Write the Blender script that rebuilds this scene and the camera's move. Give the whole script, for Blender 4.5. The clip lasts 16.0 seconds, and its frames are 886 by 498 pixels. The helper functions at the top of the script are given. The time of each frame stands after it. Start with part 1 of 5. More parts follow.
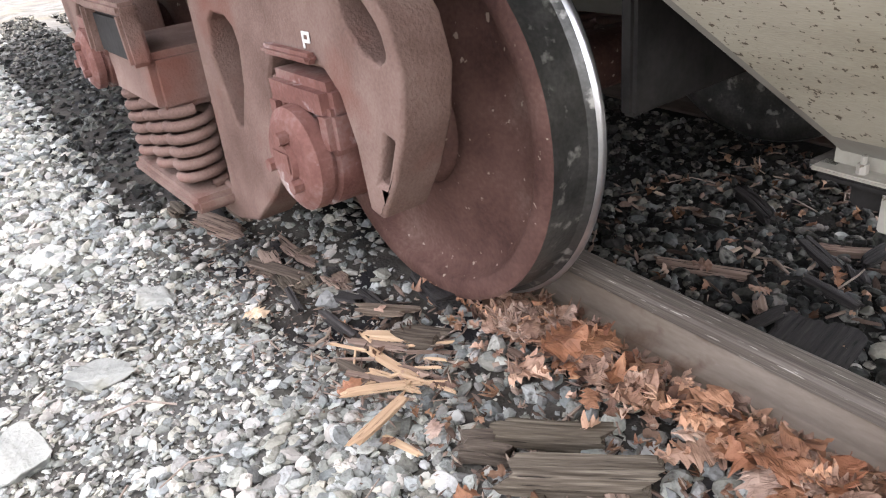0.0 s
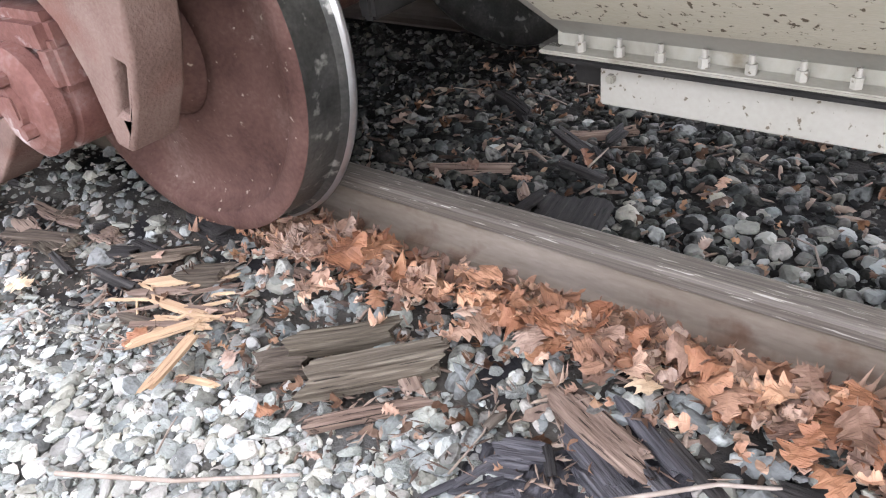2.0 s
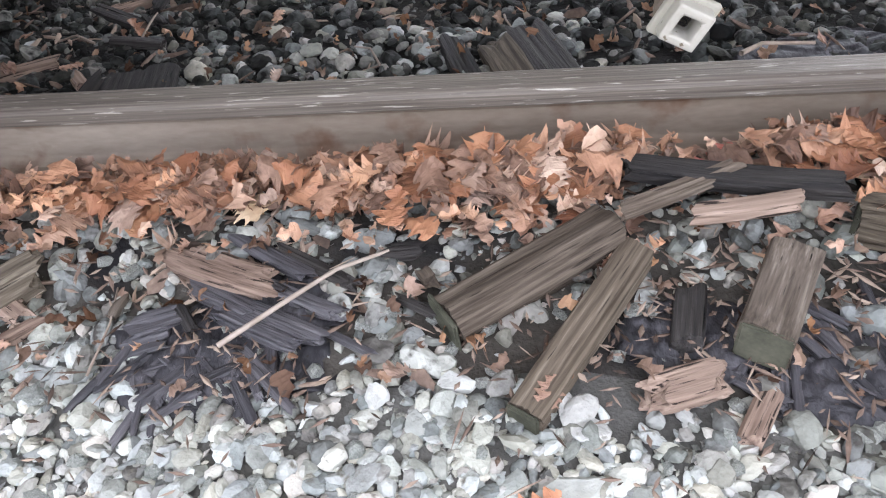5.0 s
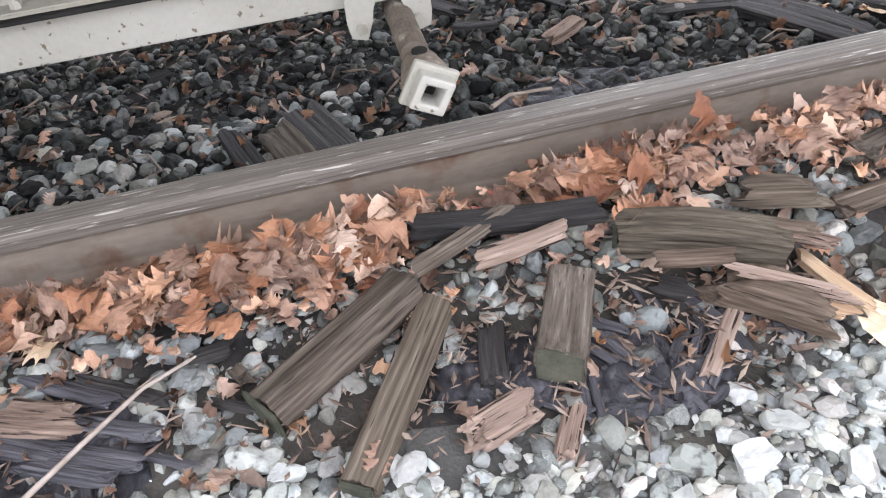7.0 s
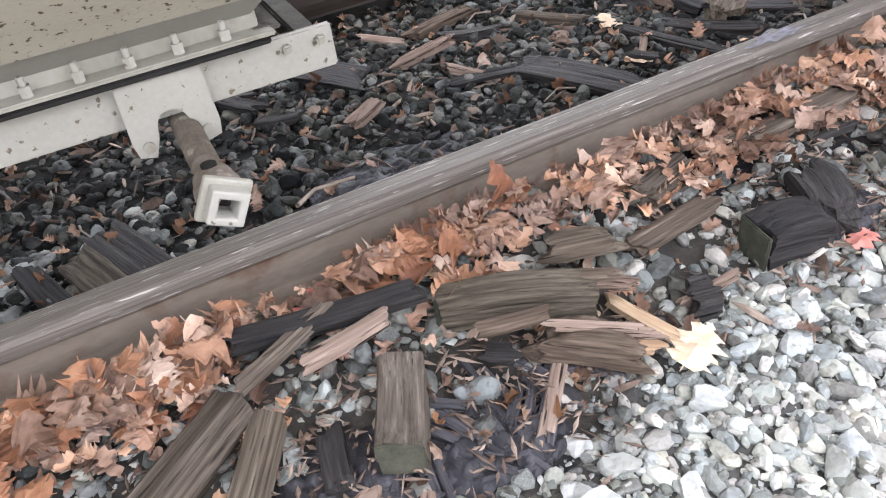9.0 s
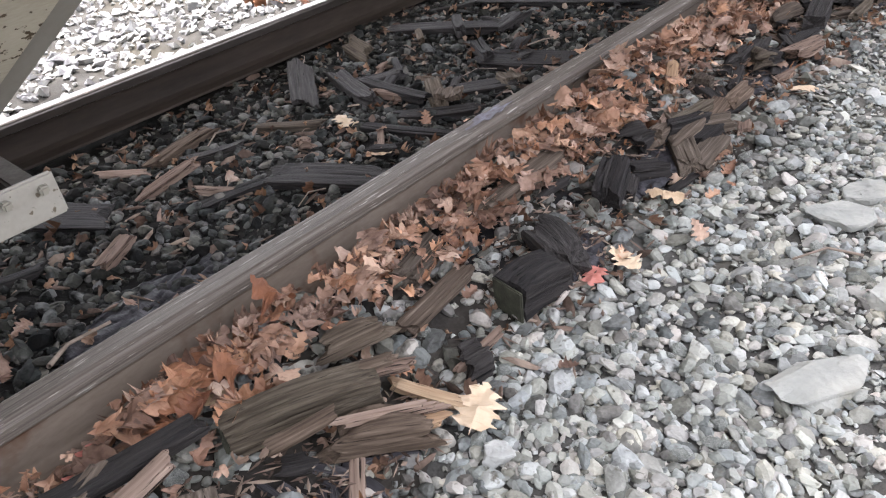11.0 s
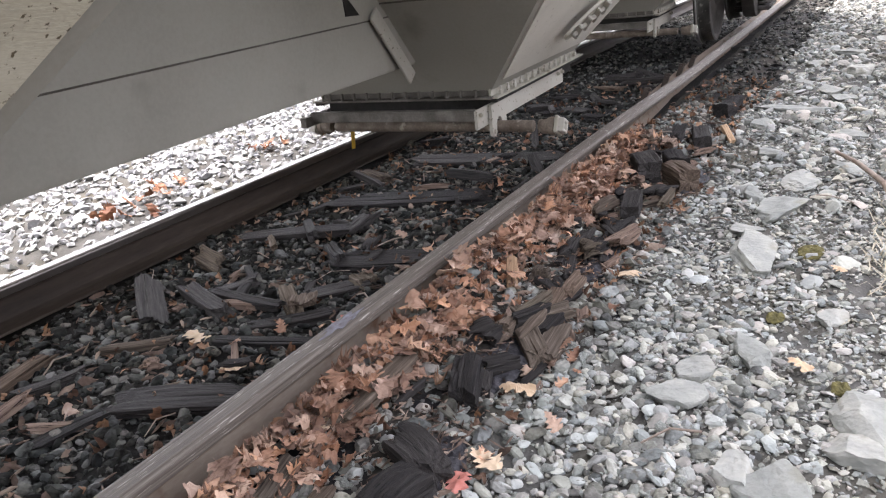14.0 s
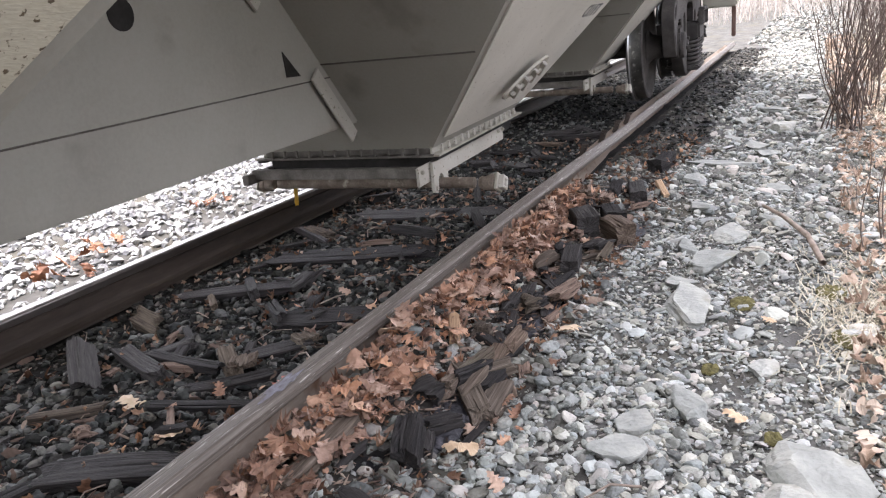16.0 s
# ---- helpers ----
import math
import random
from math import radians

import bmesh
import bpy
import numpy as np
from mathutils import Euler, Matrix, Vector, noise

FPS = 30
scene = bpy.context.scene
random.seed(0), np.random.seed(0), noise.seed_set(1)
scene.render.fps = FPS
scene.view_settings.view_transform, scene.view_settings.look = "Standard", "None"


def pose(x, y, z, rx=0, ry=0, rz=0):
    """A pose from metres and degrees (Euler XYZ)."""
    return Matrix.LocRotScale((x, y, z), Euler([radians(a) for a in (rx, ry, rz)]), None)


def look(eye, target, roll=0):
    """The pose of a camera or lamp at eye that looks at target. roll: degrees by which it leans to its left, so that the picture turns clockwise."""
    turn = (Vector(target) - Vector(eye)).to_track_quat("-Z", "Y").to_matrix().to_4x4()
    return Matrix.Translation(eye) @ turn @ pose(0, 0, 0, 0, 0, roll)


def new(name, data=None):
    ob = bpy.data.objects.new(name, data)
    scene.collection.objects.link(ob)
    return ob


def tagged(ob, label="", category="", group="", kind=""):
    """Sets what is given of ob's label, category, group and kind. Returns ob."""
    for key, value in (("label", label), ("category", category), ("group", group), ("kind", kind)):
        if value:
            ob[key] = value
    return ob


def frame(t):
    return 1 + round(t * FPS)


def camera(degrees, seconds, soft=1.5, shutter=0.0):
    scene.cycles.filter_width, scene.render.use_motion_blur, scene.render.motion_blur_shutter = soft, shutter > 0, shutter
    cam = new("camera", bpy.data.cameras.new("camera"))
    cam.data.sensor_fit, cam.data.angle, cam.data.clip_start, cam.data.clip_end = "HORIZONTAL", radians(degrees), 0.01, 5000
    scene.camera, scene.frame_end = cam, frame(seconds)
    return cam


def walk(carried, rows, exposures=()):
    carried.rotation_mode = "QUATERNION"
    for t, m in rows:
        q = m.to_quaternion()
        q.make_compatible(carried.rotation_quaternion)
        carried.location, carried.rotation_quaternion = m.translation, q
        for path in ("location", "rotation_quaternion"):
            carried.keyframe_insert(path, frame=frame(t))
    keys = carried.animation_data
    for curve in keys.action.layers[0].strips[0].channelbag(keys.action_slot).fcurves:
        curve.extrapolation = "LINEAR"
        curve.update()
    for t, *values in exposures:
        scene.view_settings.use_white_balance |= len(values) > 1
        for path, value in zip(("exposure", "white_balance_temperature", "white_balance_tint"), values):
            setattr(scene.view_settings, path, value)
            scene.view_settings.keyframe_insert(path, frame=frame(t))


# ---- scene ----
cam = camera(62.29, 16.0, soft=1.2)
# seconds, eye x y z, turn
PATH = [
    (0.0, -1.109, -1.201, 1.085, 62.228, 5.778, 54.614),
    (0.5, -1.080, -1.198, 1.070, 60.257, 5.893, 50.977),
    (1.0, -1.072, -1.197, 1.062, 59.261, 5.944, 49.178),
    (1.5, -1.051, -1.195, 1.056, 57.759, 6.050, 43.633),
    (2.0, -1.010, -1.188, 1.021, 56.334, 6.157, 37.349),
    (2.5, -0.985, -1.192, 1.007, 53.646, 6.533, 31.580),
    (3.0, -0.975, -1.197, 0.987, 51.646, 6.935, 28.147),
    (3.5, -0.959, -1.203, 0.972, 49.468, 7.345, 23.610),
    (4.0, -0.946, -1.206, 0.949, 45.937, 7.175, 16.372),
    (4.5, -0.916, -1.214, 0.932, 44.364, 6.302, 9.489),
    (7.0, -0.814, -1.244, 0.967, 47.660, 5.582, -13.429),
    (7.5, -0.787, -1.264, 0.984, 48.591, 5.929, -16.525),
    (8.0, -0.719, -1.268, 0.989, 50.792, 6.497, -15.570),
    (8.5, -0.715, -1.257, 0.995, 50.925, 6.929, -22.703),
    (9.0, -0.735, -1.239, 0.997, 51.174, 6.057, -28.493),
    (9.5, -0.726, -1.249, 0.997, 52.179, 5.913, -35.104),
    (10.0, -0.716, -1.276, 1.005, 53.189, 6.366, -41.062),
    (12.5, -0.686, -1.306, 1.068, 62.202, 6.501, -54.826),
    (13.0, -0.675, -1.311, 1.082, 64.117, 6.564, -56.583),
    (13.5, -0.666, -1.322, 1.085, 65.891, 6.554, -58.085),
    (14.0, -0.665, -1.329, 1.099, 68.769, 6.425, -60.090),
    (14.5, -0.662, -1.344, 1.115, 70.706, 6.573, -62.022),
    (15.0, -0.662, -1.350, 1.121, 72.449, 6.325, -63.070),
    (15.5, -0.657, -1.354, 1.125, 72.609, 5.838, -63.480),
    (16.0, -0.658, -1.354, 1.120, 72.356, 5.847, -64.183),
]
EXPOSURES = [(0.0, 3.42, 6800, 15), (1.2, 3.54, 6700, 15), (2.0, 3.76, 6550, 14), (3.0, 3.76, 6500, 13), (4.0, 3.54, 6500, 13), (8.8, 3.58, 6550, 13), (10.2, 3.14, 6650, 14), (12.5, 2.82, 6700, 15), (16.0, 2.82, 6600, 16)]
walk(cam, [(t, pose(*p)) for t, *p in PATH], EXPOSURES)

# ---- world and light ----
world = bpy.data.worlds.new("overcast_sky")
scene.world = world
world.use_nodes = True
wn = world.node_tree
sky = wn.nodes.new("ShaderNodeTexSky")
sky.sky_type, sky.sun_disc = "NISHITA", False
sky.sun_elevation, sky.sun_rotation = radians(72), radians(32)
sky.dust_density, sky.air_density = 2.5, 1.0
hs = wn.nodes.new("ShaderNodeHueSaturation")
hs.inputs["Saturation"].default_value = 0.35
wn.links.new(sky.outputs[0], hs.inputs["Color"])
wn.links.new(hs.outputs[0], wn.nodes["Background"].inputs[0])
wn.nodes["Background"].inputs[1].default_value = 0.15
sun = new("sun", bpy.data.lights.new("sun", "SUN"))
sun.data.energy, sun.data.angle, sun.data.color = 0.8, radians(12), (1.0, 0.98, 0.95)
sun.matrix_world = look((1.2, 2.0, 7), (0, 0, 0))

rng = np.random.default_rng(7)


# ---- materials ----
def material(name, colours, scale=8.0, rough=0.8, metal=0.0, bump=0.3, bump_scale=60.0, island=0.0, stretch=(1, 1, 1), spots=None,
             detail=6.0, objects=0.0, streak=1.0, tint=None, depth=None):
    """Two scales of noise through a colour ramp, with grain in the relief. spots: (colour, scale, low, high)."""
    m = bpy.data.materials.new(name)
    m.use_nodes = True
    nt = m.node_tree
    b = nt.nodes["Principled BSDF"]
    n = lambda kind: nt.nodes.new("ShaderNode" + kind)
    co, mp = n("TexCoord"), n("Mapping")
    mp.inputs["Scale"].default_value = stretch
    nt.links.new(co.outputs["Object"], mp.inputs[0])
    a, c = n("TexNoise"), n("TexNoise")
    a.inputs["Scale"].default_value, a.inputs["Detail"].default_value = scale, detail
    c.inputs["Scale"].default_value, c.inputs["Detail"].default_value = bump_scale, 4.0
    for t in (a, c):
        nt.links.new(mp.outputs[0], t.inputs["Vector"])
    mix = n("Math")
    mix.operation = "MULTIPLY_ADD"
    mix.inputs[1].default_value = 0.35
    nt.links.new(c.outputs[0], mix.inputs[0])
    nt.links.new(a.outputs[0], mix.inputs[2])
    last = mix.outputs[0]
    if island or objects:
        add = n("Math")
        add.operation = "MULTIPLY_ADD"
        add.inputs[1].default_value = island or objects
        if island:
            g = n("NewGeometry")
            nt.links.new(g.outputs["Random Per Island"], add.inputs[0])
        else:
            g = n("ObjectInfo")
            nt.links.new(g.outputs["Random"], add.inputs[0])
        nt.links.new(last, add.inputs[2])
        sub = n("Math")
        sub.operation = "SUBTRACT"
        sub.inputs[1].default_value = (island or objects) / 2
        nt.links.new(add.outputs[0], sub.inputs[0])
        last = sub.outputs[0]
    r = n("ValToRGB")
    e = r.color_ramp.elements
    lo, hi = (0.38, 0.98) if not (island or objects) else (0.2, 1.15)
    hi = min(hi, 1.0)
    while len(e) < len(colours):
        e.new(0.5)
    for k, col in enumerate(colours):
        e[k].position, e[k].color = lo + (hi - lo) * k / max(1, len(colours) - 1), (*col, 1)
    nt.links.new(last, r.inputs[0])
    col = r.outputs[0]
    if tint:
        g, times, fract, tr, tm = n("NewGeometry" if island else "ObjectInfo"), n("Math"), n("Math"), n("ValToRGB"), n("Mix")
        times.operation, fract.operation = "MULTIPLY", "FRACT"
        times.inputs[1].default_value = 7.31
        nt.links.new(g.outputs["Random Per Island" if island else "Random"], times.inputs[0])
        nt.links.new(times.outputs[0], fract.inputs[0])
        nt.links.new(fract.outputs[0], tr.inputs[0])
        te = tr.color_ramp.elements
        while len(te) < len(tint):
            te.new(0.5)
        for k, c3 in enumerate(tint):
            te[k].position, te[k].color = k / max(1, len(tint) - 1), (*c3, 1)
        tm.data_type, tm.blend_type = "RGBA", "MULTIPLY"
        tm.inputs["Factor"].default_value = 1.0
        nt.links.new(col, tm.inputs["A"])
        nt.links.new(tr.outputs[0], tm.inputs["B"])
        col = tm.outputs["Result"]
    if spots:
        sc, ssz, low, high = spots
        s, sr, mx = n("TexNoise"), n("MapRange"), n("Mix")
        s.inputs["Scale"].default_value, s.inputs["Detail"].default_value = ssz, 5.0
        along = n("Mapping")
        along.inputs["Scale"].default_value = (streak, 1, 1)
        nt.links.new(co.outputs["Object"], along.inputs[0])
        nt.links.new(along.outputs[0], s.inputs["Vector"])
        sr.inputs[1].default_value, sr.inputs[2].default_value = low, high
        nt.links.new(s.outputs[0], sr.inputs[0])
        mx.data_type = "RGBA"
        nt.links.new(sr.outputs[0], mx.inputs["Factor"])
        nt.links.new(col, mx.inputs["A"])
        mx.inputs["B"].default_value = (*sc, 1)
        col = mx.outputs["Result"]
    nt.links.new(col, b.inputs["Base Color"])
    b.inputs["Roughness"].default_value, b.inputs["Metallic"].default_value = rough, metal
    b.inputs["Specular IOR Level"].default_value = 0.12 if rough > .7 else 0.4
    if bump:
        bp = n("Bump")
        bp.inputs["Strength"].default_value, bp.inputs["Distance"].default_value = bump, depth or min(0.01, 0.2 / scale)
        nt.links.new(mix.outputs[0], bp.inputs["Height"])
        nt.links.new(bp.outputs[0], b.inputs["Normal"])
    return m


STONE_TINT = [(1, 1, 1), (.92, .97, .98), (1.06, 1.0, .88), (.97, 1.0, .95), (1.06, .97, .92), (.94, .97, 1.0)]
M_PATH = material("path_gravel", [(.075, .075, .071), (.165, .168, .159), (.25, .255, .242), (.325, .33, .312), (.45, .445, .415)], 14, .85, 0, .8, 130, island=.8, tint=STONE_TINT, spots=((.13, .12, .10), 55, .60, .72))
# Dirty stone, its colour darkened further for the shade under the wagon.
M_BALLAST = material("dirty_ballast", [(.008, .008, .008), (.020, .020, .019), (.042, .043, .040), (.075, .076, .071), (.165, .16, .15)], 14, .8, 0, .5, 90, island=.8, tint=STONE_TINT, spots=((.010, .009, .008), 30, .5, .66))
M_MID = material("half_dirty_ballast", [(.065, .063, .058), (.13, .13, .122), (.19, .193, .182), (.25, .248, .232), (.40, .39, .36)], 14, .8, 0, .6, 110, island=.75, tint=STONE_TINT, spots=((.05, .045, .04), 40, .55, .7))
# Paler stone colour than the ballast between the rails.
M_FARB = material("pale_ballast", [(.160, .160, .168), (.320, .320, .328), (.440, .440, .432), (.560, .552, .536)], 14, .85, 0, .4, 90, island=.75)
M_SOIL = material("gritty_soil", [(.038, .036, .033), (.082, .079, .073), (.15, .145, .135)], 5, .95, 0, 1.0, 140, spots=((.10, .09, .068), 1.6, .5, .7))
M_EDGE = material("grey_brown_dirt", [(.02, .0175, .015), (.048, .042, .036), (.088, .079, .068)], 9, .95, 0, 1.0, 120, spots=((.014, .013, .014), 3.5, .5, .62))
# Sooty soil whose black also carries the wagon's shade.
M_BED = material("shade_black_sooty_soil", [(.006, .0055, .005), (.014, .0125, .0115), (.030, .026, .023)], 7, .95, 0, 1.0, 110)
M_TAR = material("tarry_wood_mush", [(.006, .006, .007), (.017, .016, .019), (.04, .037, .042), (.09, .083, .09)], 40, .7, 0, 1.0, 190, stretch=(1, .35, 1), depth=.006)
M_ROCK = material("pale_rock", [(.15, .155, .145), (.28, .285, .262), (.42, .41, .37)], 9, .85, 0, 1.0, 60, objects=.35, depth=.012, spots=((.16, .15, .10), 6, .58, .75))
M_FLAT = material("pale_flat_stones", [(.17, .172, .165), (.32, .32, .305), (.50, .49, .46)], 14, .85, 0, .8, 90, island=.6, tint=STONE_TINT)
M_WHITE = material("white_stone", [(.3, .3, .28), (.5, .5, .47)], 20, .85, 0, .6, 90)
M_RAIL = material("worn_rail_steel", [(.050, .039, .031), (.098, .079, .065), (.145, .122, .102), (.24, .208, .178)], 230, .6, .05, .9, 300, stretch=(.012, 1, 1), spots=((.36, .33, .29), 200, .625, .665), streak=.06, depth=.002)
M_RAILR = material("brown_rail_web", [(.125, .094, .070), (.19, .150, .118), (.27, .225, .184)], 5, .8, 0, .4, 90, stretch=(.3, 1, 1), spots=((.11, .062, .04), 9, .56, .72))
M_OLDRAIL = material("dark_rusty_rail", [(.02, .015, .012), (.05, .036, .028), (.09, .07, .055)], 6, .7, .1, .4, 60, stretch=(.2, 1, 1))
M_FARHEAD = material("dull_rail_head", [(.090, .075, .065), (.200, .180, .165)], 6, .32, .75, .15, 70, stretch=(.2, 1, 1))
M_SHINE = material("highlight_steel", [(.42, .42, .42), (.62, .62, .62)], 12, .28, .9, .05, 80)
M_TREAD = material("blackened_tread", [(.03, .029, .027), (.08, .078, .072), (.17, .165, .15)], 9, .38, .6, .3, 100, spots=((.33, .32, .29), 22, .62, .70))
M_RUST = material("rust_red_wheel", [(.042, .021, .018), (.085, .044, .036), (.125, .068, .056), (.19, .122, .10)], 5, .8, .1, .7, 90, spots=((.34, .27, .22), 42, .67, .70))
M_CAST = material("dusty_cast_steel", [(.10, .060, .048), (.175, .112, .092), (.245, .172, .145)], 6, .8, .1, .9, 130, spots=((.16, .072, .055), 4, .56, .75))
# Darker and less red than the near truck's cast steel.
M_FARCAST = material("dark_grey_steel", [(.03, .027, .025), (.062, .056, .052), (.11, .10, .094)], 6, .75, .1, .7, 90)
M_CAP = material("red_brown_cap", [(.11, .046, .038), (.175, .083, .068), (.25, .17, .15)], 9, .75, .1, .6, 100, spots=((.45, .38, .36), 14, .62, .75))
M_PAINT = material("cream_grey_paint", [(.27, .248, .208), (.335, .312, .268), (.39, .366, .32)], 2.5, .55, 0, .08, 90, spots=((.12, .095, .065), 60, .64, .68))
M_PAINTD = material("weathered_cream_paint", [(.224, .203, .164), (.294, .273, .224), (.350, .329, .280)], 6, .6, 0, .12, 90, stretch=(1, 1, .6), spots=((.13, .1, .06), 9, .6, .74))
M_CLEAN = material("clean_cream_sheet", [(.38, .356, .305), (.475, .446, .39), (.55, .52, .46)], 2.5, .55, 0, .08, 90, spots=((.16, .13, .09), 60, .66, .70))
M_SHAFT = material("rusty_tan_shaft", [(.08, .062, .048), (.155, .125, .10), (.25, .21, .172)], 14, .75, .05, .6, 110, spots=((.32, .29, .24), 18, .6, .7))
M_SHEET = material("dirty_cream_sheet", [(.28, .25, .185), (.40, .365, .285), (.47, .435, .35)], 4, .6, 0, .3, 200, stretch=(.35, 1, 1.5), spots=((.075, .055, .03), 75, .61, .66))
# Darkened grey puts shade into the gate's end parts; weld seams share it.
M_DIM = material("shade_grey_steel", [(.05, .045, .038), (.10, .09, .078), (.17, .155, .135)], 12, .8, 0, .3, 120)
# Wagon paint with shade put into its colour, for hopper sheets and sill.
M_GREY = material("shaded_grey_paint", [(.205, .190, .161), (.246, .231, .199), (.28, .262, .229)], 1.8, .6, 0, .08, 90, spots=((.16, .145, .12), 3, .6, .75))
# Black for grime and joints, and for plates that stand in for shade.
M_BLACK = material("black_grime_and_shade", [(.012, .011, .01), (.035, .032, .03)], 8, .8, 0, .3, 60)
M_YELLOW = material("yellow_tag", [(.6, .36, .03), (.75, .48, .06)], 20, .5, 0, .1, 60)
M_WOOD = material("weathered_tie_wood", [(.010, .008, .0065), (.034, .027, .022), (.072, .058, .047), (.12, .10, .083), (.22, .19, .16)], 120, .9, 0, 1.0, 380, stretch=(.05, 1, 1), objects=.2, spots=((.014, .011, .009), 170, .63, .72), streak=.05, depth=.0025, tint=[(1.04, 1, .96), (1, .99, .9), (1.12, .97, .88), (.94, .92, .9)])
M_DARKW = material("creosote_black_wood", [(.007, .0065, .007), (.020, .018, .018), (.036, .032, .030), (.068, .061, .058)], 110, .75, 0, 1.0, 380, stretch=(.05, 1, 1), objects=.25, spots=((.004, .004, .004), 160, .62, .70), streak=.05, depth=.006)
M_TARW = material("purple_black_tarred_wood", [(.010, .0095, .011), (.030, .028, .032), (.068, .063, .069), (.15, .14, .146)], 110, .6, 0, 1.0, 380, stretch=(.05, 1, 1), objects=.3, spots=((.005, .005, .006), 160, .58, .67), streak=.05, depth=.005)
M_END = material("mossy_end_grain", [(.022, .021, .016), (.052, .052, .038), (.095, .092, .068)], 26, .9, 0, 1.0, 160, objects=.3, depth=.004)
M_FRESH = material("fresh_split_wood", [(.2, .12, .075), (.42, .28, .175), (.6, .45, .3)], 95, .9, 0, 1.0, 300, stretch=(.05, 1, 1), objects=.4, spots=((.10, .06, .04), 170, .60, .68), streak=.06, depth=.003)
M_REDW = material("reddish_split_wood", [(.05, .032, .025), (.13, .088, .068), (.23, .165, .13), (.36, .27, .215)], 95, .9, 0, 1.0, 300, stretch=(.05, 1, 1), objects=.3, spots=((.02, .014, .012), 170, .58, .64), streak=.06, depth=.003)
M_LEAF = material("dry_oak_leaves", [(.10, .056, .040), (.22, .138, .10), (.35, .235, .178), (.50, .375, .295)], 22, .7, 0, .5, 90, island=.7, tint=[(1, 1, 1), (1.15, .84, .62), (.5, .43, .4), (1.0, 1.02, 1.05), (1.12, .9, .74), (.7, .62, .58), (1.02, .95, .9)], spots=((.08, .045, .032), 45, .60, .72))
M_LEAFT = material("bleached_leaves", [(.22, .15, .11), (.38, .28, .21), (.52, .42, .34)], 18, .8, 0, .3, 60, island=.7)
M_SCRAP = material("crumpled_leaf_scraps", [(.04, .024, .017), (.11, .068, .048), (.2, .135, .1), (.36, .26, .20)], 18, .85, 0, .3, 60, island=.8, tint=[(1, 1, 1), (1.12, .86, .62), (.55, .46, .42), (1.0, 1.02, 1.05), (1.1, .93, .78), (.75, .66, .6)])
M_LEAFO = material("orange_oak_leaves", [(.15, .062, .034), (.30, .132, .068), (.44, .235, .135)], 22, .65, 0, .5, 90, island=.6, tint=[(1, 1, 1), (.66, .56, .52), (1.05, 1.05, 1.05)])
M_LEAFP = material("pale_oak_leaf", [(.45, .31, .19), (.62, .48, .34)], 18, .7, 0, .3, 60, objects=.5)
M_LEAFR = material("red_oak_leaf", [(.40, .11, .08), (.52, .22, .18)], 18, .7, 0, .3, 60, objects=.4)
M_CHIPS = material("wood_chips", [(.03, .022, .018), (.09, .062, .048), (.17, .12, .095), (.3, .23, .18)], 14, .9, 0, .6, 90, island=.7)
M_STICK = material("bare_twig", [(.12, .09, .07), (.24, .19, .155), (.36, .3, .26)], 20, .85, 0, .3, 60, objects=.3)
M_BUSH = material("grey_brown_shrub_bark", [(.05, .036, .030), (.11, .084, .072), (.19, .155, .135)], 20, .85, 0, .3, 60, objects=.3)
M_GRASS = material("dead_grass", [(.30, .255, .18), (.48, .43, .33), (.62, .57, .46)], 10, .9, 0, 0, 60, island=.7)
M_MOSS = material("yellow_moss", [(.05, .044, .022), (.10, .088, .038), (.17, .15, .06)], 60, .95, 0, 1.0, 220, depth=.006)
# Distance haze is put into these pale brush colours.
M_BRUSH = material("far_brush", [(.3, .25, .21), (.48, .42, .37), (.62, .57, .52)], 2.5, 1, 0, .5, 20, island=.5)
M_TEXT = material("stencil_black", [(.03, .03, .03), (.06, .06, .06)], 20, .7, 0, 0, 60)
M_MARK = material("blue_crayon", [(.13, .11, .11), (.20, .19, .21), (.30, .31, .37)], 90, .8, 0, .6, 240, stretch=(.4, 1, 1))
M_CHALK = material("stencil_white", [(.6, .58, .55), (.8, .78, .74)], 20, .7, 0, 0, 60)


# ---- mesh helpers ----
def mesh_of(name, verts, faces, mat, smooth=False):
    """A mesh from arrays. faces: one array of triangles or of quads, or a list of index tuples."""
    me = bpy.data.meshes.new(name)
    if isinstance(faces, np.ndarray):
        v, f = np.asarray(verts, np.float32), np.asarray(faces, np.int32)
        me.vertices.add(len(v))
        me.vertices.foreach_set("co", v.ravel())
        me.loops.add(f.size)
        me.loops.foreach_set("vertex_index", f.ravel())
        me.polygons.add(len(f))
        me.polygons.foreach_set("loop_start", np.arange(len(f), dtype=np.int32) * f.shape[1])
        me.update(calc_edges=True)
    else:
        me.from_pydata([tuple(map(float, p)) for p in verts], [], [tuple(map(int, q)) for q in faces])
    me.polygons.foreach_set("use_smooth", np.full(len(me.polygons), smooth))
    me.materials.append(mat)
    return me


def thing(name, label, category, group="", kind="", data=None, at=None):
    ob = new(name, data)
    if at is not None:
        ob.matrix_world = at
    return tagged(ob, label, category, group, kind)


def part(name, bm, mat, parent, label="", smooth=False, m=None):
    """Links a bmesh (or a mesh) as one mesh object under a thing or a part."""
    if isinstance(bm, bmesh.types.BMesh):
        me = bpy.data.meshes.new(name)
        bmesh.ops.recalc_face_normals(bm, faces=bm.faces)
        bm.to_mesh(me)
        bm.free()
        me.materials.append(mat)
        if smooth:
            me.polygons.foreach_set("use_smooth", [True] * len(me.polygons))
    else:
        me = bm
    ob = new(name, me)
    ob.parent = parent
    if m is not None:
        ob.matrix_basis = m
    return tagged(ob, label)


